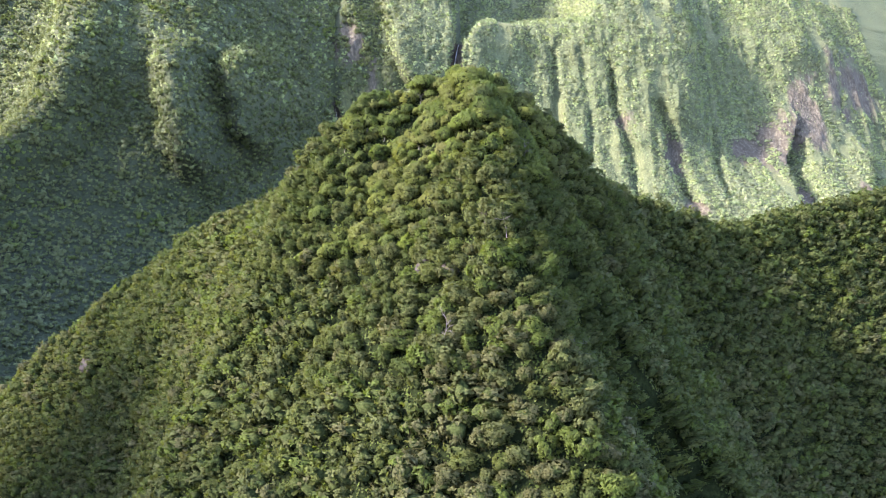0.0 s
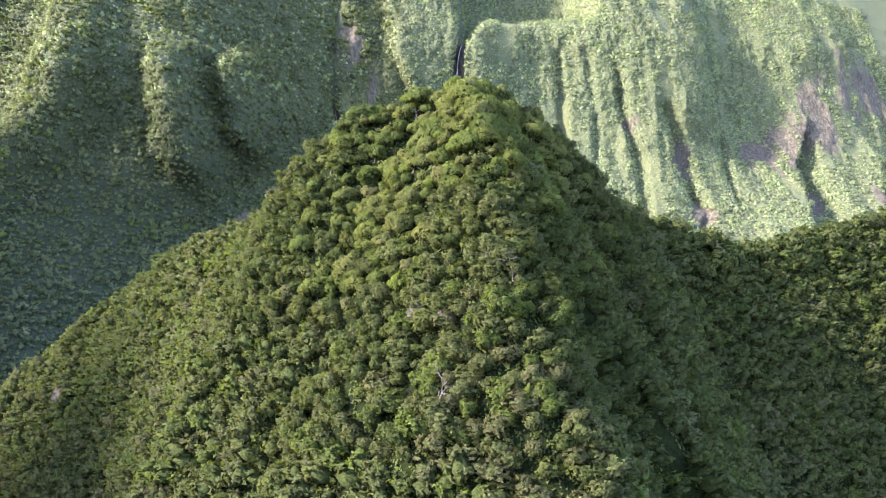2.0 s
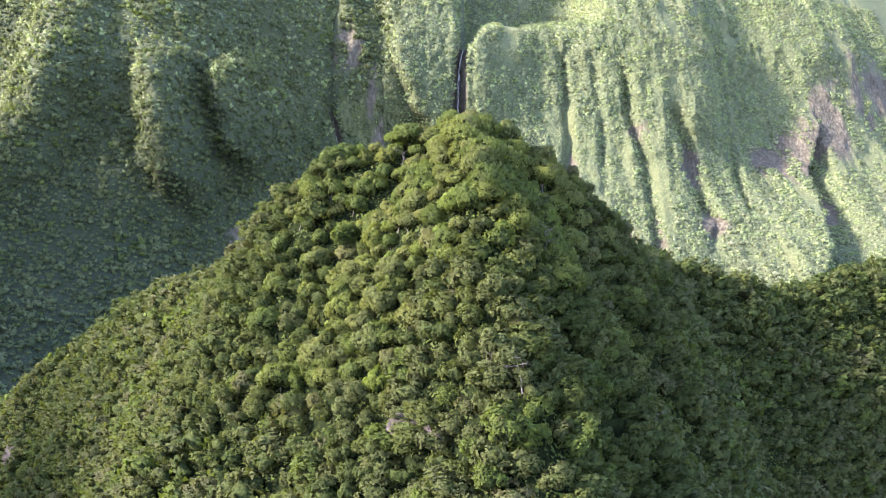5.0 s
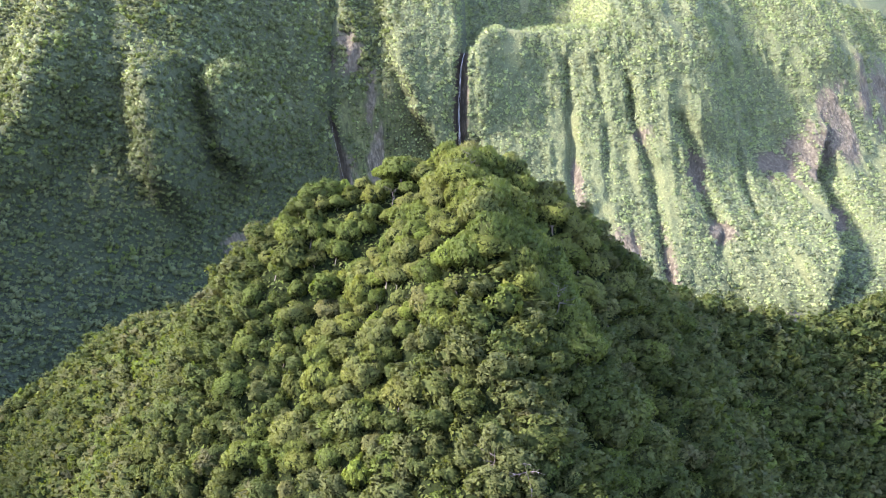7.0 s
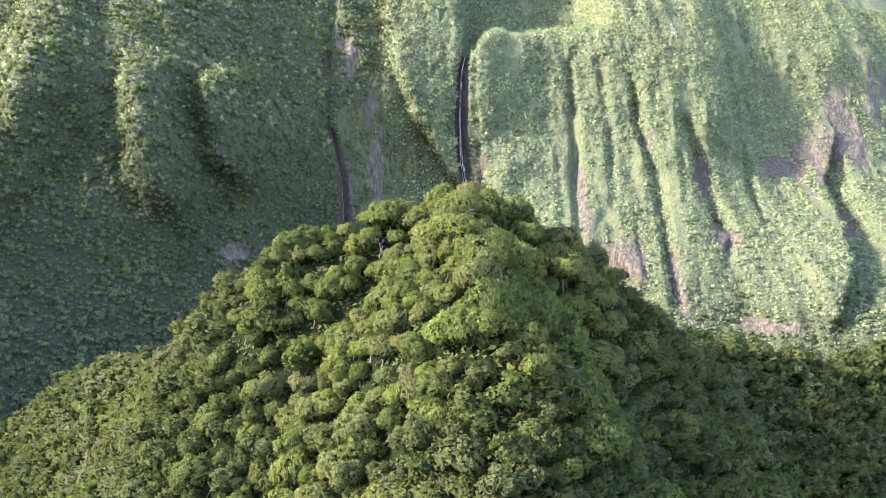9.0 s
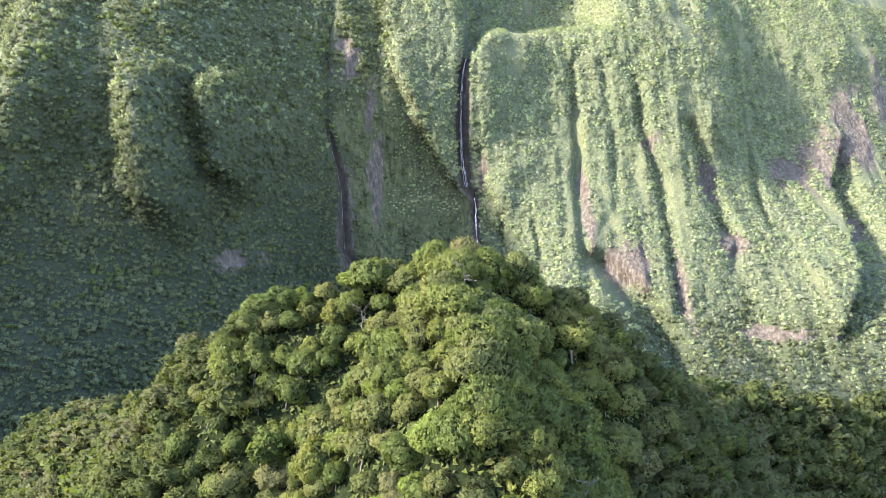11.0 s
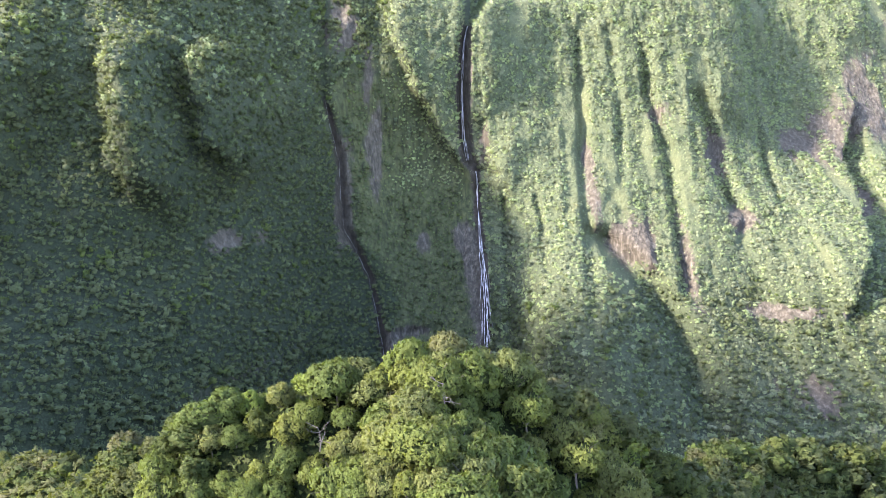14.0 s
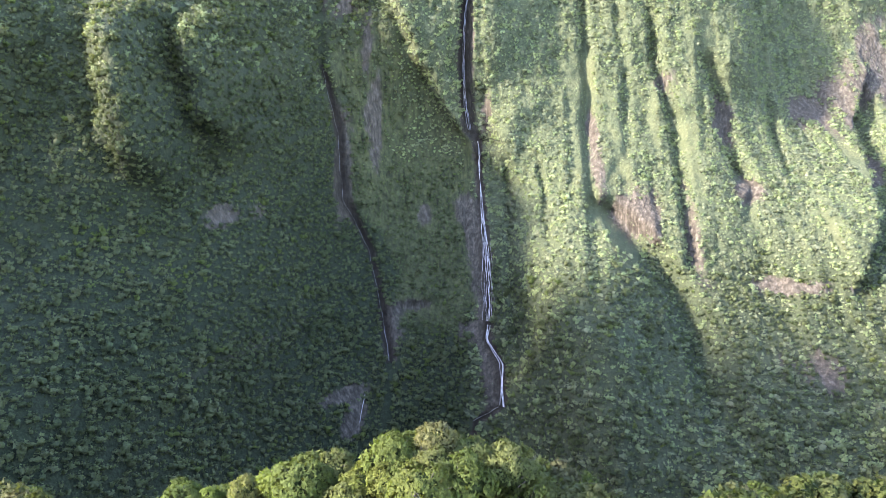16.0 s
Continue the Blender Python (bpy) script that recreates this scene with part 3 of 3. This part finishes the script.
rng = np.random.default_rng(7)
step_ = 1.15
X, Y = np.meshgrid(np.arange(-180, 205, step_), np.arange(40, 330, step_))
X, Y = (X + rng.uniform(-0.7, 0.7, X.shape)).ravel(), (Y + rng.uniform(-0.7, 0.7, Y.shape)).ravel()
Zg = ground_z(X, Y)
keep = Zg > 135
X, Y, Zg = X[keep], Y[keep], Zg[keep]
keep = scattered(np.stack([X, Y, Zg], 1).tolist(), 2.05, rng.permutation(len(X)))
X, Y, Zg = X[keep], Y[keep], Zg[keep]
keep = open_to(X, Y, Zg + 4, 3)
X, Y, Zg = X[keep], Y[keep], Zg[keep]
sx, sy = slope_at(X, Y)
size = 1.55 + 1.3 * rng.random(len(X)) ** 1.7 + 0.45 * fractal(X / 21, Y / 21, 2, 61)
reach = np.hypot(X - 4, Y - 158)
place = np.stack([X, Y, Zg + size * 0.58 + rng.uniform(-0.3, 0.5, len(X))], 1)
lean = np.stack([-sx, -sy, 0 * sx], 1) * 0.16
kind_ = fractal(X / 26, Y / 26, 3, 62) + rng.normal(scale=0.45, size=len(X))
tint = np.digitize(kind_, [-0.45, -0.1, 0.35, 0.62])
tint = np.array([3, 0, 1, 2, 4])[tint]
order = np.argsort(reach + rng.normal(scale=5, size=len(X)))
near = np.zeros(len(X), bool)
near[order[:280]] = True
# how near each tree is passed while it is in view
passed = np.full(len(X), 999.0)
for a, b, c, tilt in ((0, 0, 230, -4), (2.5, 34, 241, -4), (4.4, 64, 254, -4), (6, 84, 265, -4.4), (7, 91, 269, -5.4), (8.2, 99, 275, -7.2), (9.4, 110, 283, -10.1)):
    ahead = Y - b
    inside_ = (ahead > 10) & (Zg + 5 - c > ahead * math.tan(radians(tilt - 20.5))) & (np.abs(X - a) < 0.62 * ahead + 6)
    passed = np.where(inside_, np.minimum(passed, np.sqrt((X - a) ** 2 + ahead**2 + (Zg - c) ** 2)), passed)
middle = (passed < 112) & ~near
low = (passed > 900) & ~near
far = ~near & ~middle & ~low
shapes_mid = [crown_shape(rng, 1000, 0.15, 1, lobes=15) for _ in range(6)]
shapes_far = [crown_shape(rng, 190, 0.265, 1, lobes=11, small=(0.3, 0.5), broad=0.46) for _ in range(6)]
tagged(spread("hill_trees", shapes_mid, place[middle], size[middle], tint[middle], [*LEAF, shaded_core], rng, lean[middle], (0.85, 1.2)),
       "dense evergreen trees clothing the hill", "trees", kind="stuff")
tagged(spread("wood", shapes_far, place[far], size[far], tint[far], [*LEAF, shaded_core], rng, lean[far], (0.85, 1.2)),
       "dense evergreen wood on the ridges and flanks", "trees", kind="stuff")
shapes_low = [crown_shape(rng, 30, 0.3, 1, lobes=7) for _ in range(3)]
tagged(spread("lower_wood", shapes_low, place[low], size[low], tint[low], [*LEAF, shaded_core], rng, lean[low], (0.85, 1.2)),
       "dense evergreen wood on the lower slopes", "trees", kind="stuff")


# low growth between the trees
m_ = 380000
xs, ys = rng.uniform(-165, 185, m_), rng.uniform(70, 300, m_)
zs = ground_z(xs, ys)
seen = (zs + 3 > 216 - 0.42 * ys) & (np.abs(xs) < 0.62 * ys + 8)
seen[seen] = open_to(xs[seen], ys[seen], zs[seen] + 2, 1)
xs, ys, zs = xs[seen], ys[seen], zs[seen]
gx_, gy_ = slope_at(xs, ys)
up_ = np.stack([-gx_, -gy_, np.ones(len(xs))], 1)
up_ /= np.linalg.norm(up_, axis=1)[:, None]
tagged(carpet("undergrowth", np.stack([xs, ys, zs], 1), up_, 0.5, rng.integers(0, 4, len(xs)), LEAF, rng),
       "low ferns and shrubs covering the forest floor", "undergrowth", kind="stuff")


def tree(mat, seed):
    """A small mountain tree: tapered trunk with limbs, and a crown of many leaves. Radius of the crown about 1."""
    r = np.random.default_rng(seed)
    base = new("tree")
    bm = bmesh.new()
    for k in range(5):
        a = r.uniform(0, 6.28)
        foot = Vector((0, 0, -1.3)) if k == 0 else Vector((0, 0, r.uniform(-0.7, -0.3)))
        tip = Vector((0, 0, 0.1)) if k == 0 else Vector((math.cos(a) * 0.62, math.sin(a) * 0.62, r.uniform(-0.05, 0.35)))
        way = tip - foot
        m = Matrix.Translation(foot + way / 2) @ way.to_track_quat("Z", "Y").to_matrix().to_4x4()
        w = 0.05 if k == 0 else 0.03
        bmesh.ops.create_cone(bm, cap_ends=True, segments=6, radius1=w, radius2=w * 0.45, depth=way.length, matrix=m)
    for k in range(9):
        a, e = r.uniform(0, 6.28), r.uniform(0.1, 1.2)
        tip = Vector((math.cos(a) * math.cos(e), math.sin(a) * math.cos(e), math.sin(e))) * r.uniform(0.85, 1.05)
        way = tip * 0.6
        m = Matrix.Translation(tip * 0.7) @ way.to_track_quat("Z", "Y").to_matrix().to_4x4()
        bmesh.ops.create_cone(bm, cap_ends=False, segments=4, radius1=0.008, radius2=0.004, depth=way.length, matrix=m)
    part("trunk", bm, bark, base)
    v, l, n, core = crown_shape(r, 3000, 0.125, 2, lobes=24, small=(0.22, 0.38), broad=0.28, lift=1.5, lay=0.12, body=0.78)
    crown = new("crown", rounded(mesh_of("crown", v, l, np.full(len(core), 3), [mat, shaded_core], core, smooth=True), n))
    crown.parent = base
    return tagged(base, "", "tree", "trees on the summit")


LABELS = ["dark green broadleaf tree on the hilltop", "grey-green bushy tree on the hilltop", "bright green leafy tree on the hilltop",
          "deep green rounded tree on the hilltop", "olive brown-tinged tree on the hilltop"]
model = []
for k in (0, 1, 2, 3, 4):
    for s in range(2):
        t_ = tree(LEAF_SUNLIT[k], 100 + 10 * k + s)
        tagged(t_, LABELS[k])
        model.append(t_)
used = set()
for i in order[:280]:
    k = 2 * int(tint[i]) + int(rng.integers(2))
    p, s = place[i], size[i] * 1.05
    m = Matrix.LocRotScale(p, Euler((lean[i][1] * -0.8, lean[i][0] * 0.8, rng.uniform(0, 6.28))), None)
    if k not in used:
        used.add(k)
        ob = model[k]
        ob.scale = (s * rng.uniform(0.85, 1.25), s * rng.uniform(0.85, 1.25), s * rng.uniform(0.8, 1.15))
        ob.matrix_basis = m @ Matrix.Diagonal((*ob.scale, 1))
    else:
        ob = copy_thing(model[k], m)
        ob.scale = (s * rng.uniform(0.85, 1.25), s * rng.uniform(0.85, 1.25), s * rng.uniform(0.8, 1.15))
for k, ob in enumerate(model):
    if k not in used:
        for o in (*ob.children, ob):
            bpy.data.objects.remove(o)

# ---- scrub on the far walls ----
g = 2.1
X, Z = np.meshgrid(np.arange(-450, 640, g), np.arange(24, 520, g))
X, Z = (X + rng.uniform(-1.2, 1.2, X.shape)).ravel(), (Z + rng.uniform(-1.2, 1.2, Z.shape)).ravel()
# the floor of the hanging valley lies flat, so it takes more
X, Z = np.r_[X, rng.uniform(20, 240, 9000)], np.r_[Z, rng.uniform(392, 482, 9000)]
keep = np.abs(X) < 0.61 * cliff_base(X, Z) + 8
keep &= ((Z < 470) | (X > -40)) & (np.abs(X - along(Z, FALL)) > 3.6) & (np.abs(X - along(Z, THIN_FALL)) > 3)
keep &= rng.random(X.shape) < step(wooded(X, Z), 0.2, 0.55)
X, Z = X[keep], Z[keep]
Yc = cliff_y(X, Z)
keep = scattered(np.stack([X, Yc, Z], 1).tolist(), 3.3, rng.permutation(len(X)))
X, Z, Yc = X[keep], Z[keep], Yc[keep]
size = (1.9 + 2.3 * rng.random(len(X)) ** 2.4) * (1 - 0.3 * mossy(X, Z)) * (1 + 0.3 * fractal(X / 60, Z / 60, 2, 71))
tint = np.digitize(fractal(X / 50, Z / 50, 3, 72) + rng.normal(scale=0.32, size=len(X)), [-0.2, 0.45])
shapes_cliff = [crown_shape(rng, 40, 0.40, 1, lobes=9, small=(0.28, 0.46), body=0.78, rough=0.2, broad=0.42, front=True) for _ in range(9)]
shaded = dense(X, Z) > rng.uniform(0.3, 0.7, len(X))
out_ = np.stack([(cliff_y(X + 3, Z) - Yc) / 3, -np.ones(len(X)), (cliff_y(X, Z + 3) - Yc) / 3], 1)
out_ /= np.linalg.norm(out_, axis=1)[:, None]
spots = np.stack([X, Yc, Z], 1) + out_ * (size * (0.15 + 0.3 * shaded))[:, None]
tagged(spread("scrub", shapes_cliff, spots[~shaded], size[~shaded], tint[~shaded], FAR_LEAF, rng, squash=(0.75, 1.15), turn=0.5, inner=False, ground_up=out_[~shaded], share=0.4),
       "green scrub and small trees clinging to the gorge wall, paled for haze", "scrub", kind="stuff")
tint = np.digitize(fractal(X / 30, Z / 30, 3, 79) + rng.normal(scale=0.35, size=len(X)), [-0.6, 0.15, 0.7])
tagged(spread("scrub", shapes_cliff, spots[shaded], size[shaded], tint[shaded], SHADED_LEAF, rng, squash=(0.75, 1.15), turn=0.5, inner=False, ground_up=out_[shaded], share=0.1),
       "dense scrub of small trees on the gorge wall, darkened for shade", "scrub", kind="stuff")

# creepers and grass on the rock between the scrub
m_ = 190000
xs, zs = rng.uniform(-430, 640, m_), rng.uniform(25, 520, m_)
seen = (np.abs(xs) < 0.61 * cliff_base(xs, zs) + 10) & (rng.random(m_) > rocky(xs, zs) * 1.5) & (np.abs(xs - along(zs, FALL)) > 4) & (np.abs(xs - along(zs, THIN_FALL)) > 2.5) & ((zs < 478) | (xs > -40))
xs, zs = xs[seen], zs[seen]
seen = rng.random(len(xs)) > mossy(xs, zs) * (0.55 + 0.45 * step(fractal(xs / 5, zs / 40, 3, 78), -0.1, 0.2))
xs, zs = xs[seen], zs[seen]
ys = cliff_y(xs, zs)
up_ = np.stack([(cliff_y(xs + 2, zs) - ys) / 2, -np.ones(len(xs)), (cliff_y(xs, zs + 2) - ys) / 2], 1)
up_ /= np.linalg.norm(up_, axis=1)[:, None]
# tints turn darker to the left, where shade is put into the colour
tint = np.digitize(fractal(xs / 40, zs / 60, 3, 73) + rng.normal(scale=0.3, size=len(xs)) + 0.7 * step(-xs, 50, 120), [-0.1, 0.35])
shaded = dense(xs, zs) > rng.uniform(0.3, 0.7, len(xs))
mat_ = np.where(mossy(xs, zs) > rng.random(len(xs)), 3, np.where(shaded, 0, tint)) + 4 * shaded
tagged(carpet("creepers", np.stack([xs, ys, zs], 1), up_, 1.0, mat_, [*FAR_LEAF, *SHADED_LEAF], rng, 0.4), "grass, ferns and creepers matting the gorge wall", "creepers", kind="stuff")


# ---- the falls ----
def ribbon(line, width, parent, name, out=0.8, seed=0, braid=0.0, mat=water):
    """A strand of falling water, rounded in section, that follows the rock down."""
    z = np.arange(line[0][0], line[-1][0] + 0.1, 2.5)
    x = along(z, line) + braid * value_noise(z / 14, 0 * z + seed, 81) + 0.35 * value_noise(z / 4, 0 * z + seed, 82)
    y = cliff_y(x, z)
    y = np.minimum(np.convolve(np.pad(y, 2, "edge"), np.ones(5) / 5, "valid"), y) - out
    w = width * (0.55 + 0.45 * value_noise(z / 7, 0 * z + seed, 83)) / 2
    a = np.linspace(0, 2 * np.pi, 9)
    p = np.stack([np.stack([x + w * np.cos(k), y - 0.6 * w * np.sin(k), z + 0 * z], 1) for k in a], 1)
    ob = new(name, sheet(name, p, [mat]))
    ob.parent = parent
    return ob


main_fall = tagged(new("waterfall"), "tall white waterfall plunging down a rock slot", "waterfall")
for k, (a, w) in enumerate(((0, 1.3), (-1.0, 0.7), (0.9, 0.6))):
    ribbon([(271, 27 + a), (293, 23 + a), (324, 21 + 0.8 * a), (385, 23 + 0.4 * a), (402, 27)], w, main_fall, "upper_strand", 1.2, 20 + k, 0.5, trickle)
for k, (low, high, a, b, w) in enumerate(((113, 262, 0, 0, 1.0), (113, 262, -1.6, -1.5, 0.8), (113, 205, -2.5, -5.0, 0.55), (116, 200, 1.2, 2.8, 0.8),
                                          (113, 190, 0.4, 1.4, 0.9), (120, 215, -0.6, -3.0, 0.5), (113, 180, 2.0, 4.2, 0.45))):
    line = [(z, along(z, FALL) + (b + (a - b) * (z - low) / (200 - low) if z < 200 else a * (1 - (z - 200) / 62))) for z in (low, low + 12, 150, 175, 200, 225, 245, 262) if z <= high]
    ribbon(line, w, main_fall, "strand", 1.0, k, 1.3)
for k, (a, w) in enumerate(((0, 1.7), (1.3, 1.0), (-1.2, 0.7))):
    ribbon([(58, 49 + a), (86, 50 + a), (99, 38 + a), (112, 41 + a)], w, main_fall, "lower_cascade", 1.2, 5 + k, 1.1)
ribbon([(44, 27), (48, 33), (51, 39), (55, 43), (58, 49)], 1.0, main_fall, "stream_run", 1.0, 6, 2.5)
thin = tagged(new("thin_waterfall"), "thin stream of water running down a dark gully", "waterfall")
ribbon([(87, -42), (118, -50), (143, -56), (169, -64), (213, -87)], 0.62, thin, "strand", 1.0, 7, 0.5, trickle)
ribbon([(213, -87), (272, -92), (330, -106)], 0.32, thin, "strand", 1.0, 8, 0.5, trickle)
small = tagged(new("small_waterfall"), "short white fall over a pale rock ledge", "waterfall")
ribbon([(54, -61), (73, -58)], 0.8, small, "strand", 1.0, 9, 0.4)


# ---- single things on the hill ----
def ground_at(x, y):
    return float(ground_z(np.array([x], float), np.array([y], float))[0])


def twig(bm, a, b, w0, w1):
    way = b - a
    m = Matrix.Translation(a + way / 2) @ way.to_track_quat("Z", "Y").to_matrix().to_4x4()
    bmesh.ops.create_cone(bm, cap_ends=True, segments=5, radius1=w0, radius2=w1, depth=way.length, matrix=m)


def dead_tree(x, y, z, scale, seed, label):
    """A bare, bleached tree: crooked trunk, and branches that fork twice."""
    r = random.Random(seed)
    base = new("dead_tree")
    base.location = (x, y, z)
    bm = bmesh.new()
    p, knots = Vector((0, 0, -1.2 * scale)), []
    for k in range(5):
        q = p + Vector((r.uniform(-.25, .25), r.uniform(-.25, .25), .5)) * scale
        twig(bm, p, q, .055 * scale * (1 - .13 * k), .055 * scale * (.87 - .13 * k))
        knots.append(q)
        p = q
    part("trunk", bm, dead, base)
    for k in range(7):
        bm = bmesh.new()
        a = r.uniform(0, 6.28)
        p = knots[1 + k % 4]
        way = Vector((math.cos(a), math.sin(a), r.uniform(-.2, .6)))
        w = .03 * scale
        for j in range(4):
            q = p + (way + Vector((r.uniform(-.5, .5), r.uniform(-.5, .5), r.uniform(-.3, .4)))).normalized() * r.uniform(.25, .42) * scale
            twig(bm, p, q, w, w * .75)
            for _ in range(2):
                twig(bm, q, q + (way + Vector((r.uniform(-1, 1), r.uniform(-1, 1), r.uniform(-.6, .8)))).normalized() * r.uniform(.2, .4) * scale, w * .5, w * .2)
            p, w = q, w * .75
        part("branch", bm, dead, base)
    return tagged(base, label, "dead tree", "dead trees")


for k, (x, y, up, scale) in enumerate(((2, 114.5, 2.8, 2.0), (12, 121, 3.0, 1.5), (17, 141, 2.6, 1.3), (9, 123, 3.2, 1.3), (22.5, 113.5, 3.0, 1.4), (33, 141, 2.8, 1.4), (8, 157, 2.6, 1.0), (-3, 160, 2.5, 0.9))):
    dead_tree(x, y, ground_at(x, y) + up, scale, 300 + k, "bleached bare dead tree with crooked branches among the leaves")


def outcrop(x, y, up, wide, high, deep, turn, seed, label):
    """A ledge of basalt that stands out of the slope, cut by upright cracks."""
    bm = bmesh.new()
    bmesh.ops.create_icosphere(bm, subdivisions=4, radius=1)
    for v in bm.verts:
        c = v.co
        f = 1 + .22 * noise.noise(c * 2.1 + Vector((seed, 0, 0))) + .10 * noise.noise(c * 6 + Vector((0, seed, 0))) - .10 * abs(noise.noise(Vector((c.x * 7, c.y * 7, c.z * 1.5 + seed))))
        v.co = Vector((math.copysign(abs(c.x) ** .7, c.x) * wide, math.copysign(abs(c.y) ** .7, c.y) * deep, math.copysign(abs(c.z) ** .7, c.z) * high)) * f
    me = bpy.data.meshes.new("rock_outcrop")
    bm.to_mesh(me)
    bm.free()
    me.materials.append(rock)
    ob = new("rock_outcrop", me)
    ob.matrix_world = pose(x, y, ground_at(x, y) + up, -28, 0, turn)
    return tagged(ob, label, "rock", "bare rock ledges")


outcrop(-0.5, 128.3, -0.7, 3.0, 2.0, 1.8, -8, 3, "grey-brown basalt ledge bare among the trees")
outcrop(3.0, 125.5, -0.4, 1.8, 1.8, 1.6, 12, 5, "small grey-brown rock face below a ledge")
outcrop(-112, 238, 0.3, 3.0, 3.0, 2.2, -25, 8, "tan bare rock scar on the wooded flank")
outcrop(9.3, 130.2, 0.9, 0.5, 0.9, 0.6, 5, 11, "pale stone showing between two trees")
outcrop(-36, 118, 0.8, 3.0, 2.0, 2.0, -10, 14, "low grey ledge on the steep flank")


def tree_fern(x, y, scale, seed):
    """A tree fern: slim trunk and a star of arching, feathered fronds."""
    r = random.Random(seed)
    base = new("tree_fern")
    base.location = (x, y, ground_at(x, y))
    bm = bmesh.new()
    twig(bm, Vector((0, 0, -.5)), Vector((0, 0, 3.4)), .16, .10)
    part("trunk", bm, bark, base)
    for k in range(11):
        a = k * 6.28 / 11 + r.uniform(-.2, .2)
        bm = bmesh.new()
        out, side = Vector((math.cos(a), math.sin(a), 0)), Vector((-math.sin(a), math.cos(a), 0))
        for j in range(12):
            f = (j + .5) / 12
            c = Vector((0, 0, 3.4)) + out * f * 1.9 + Vector((0, 0, .55 * f - 1.15 * f * f))
            w = .42 * (1 - f) ** .6 * min(1, 4 * f)
            for sgn in (-1, 1):
                tip = c + side * sgn * w + out * .14 - Vector((0, 0, .08))
                bm.faces.new([bm.verts.new(c - out * .07), bm.verts.new(c + out * .07), bm.verts.new(tip)])
        part("frond", bm, LEAF[2], base)
    base.scale = (scale, scale, scale)
    return tagged(base, "tree fern with a star of arching green fronds", "fern", "tree ferns")


for k, (x, y, s) in enumerate(((117, 212, 1.0), (121, 210, 0.9), (97, 203, 0.9), (72, 186, 0.85), (-20, 141, 0.8))):
    tree_fern(x, y, s, 400 + k)
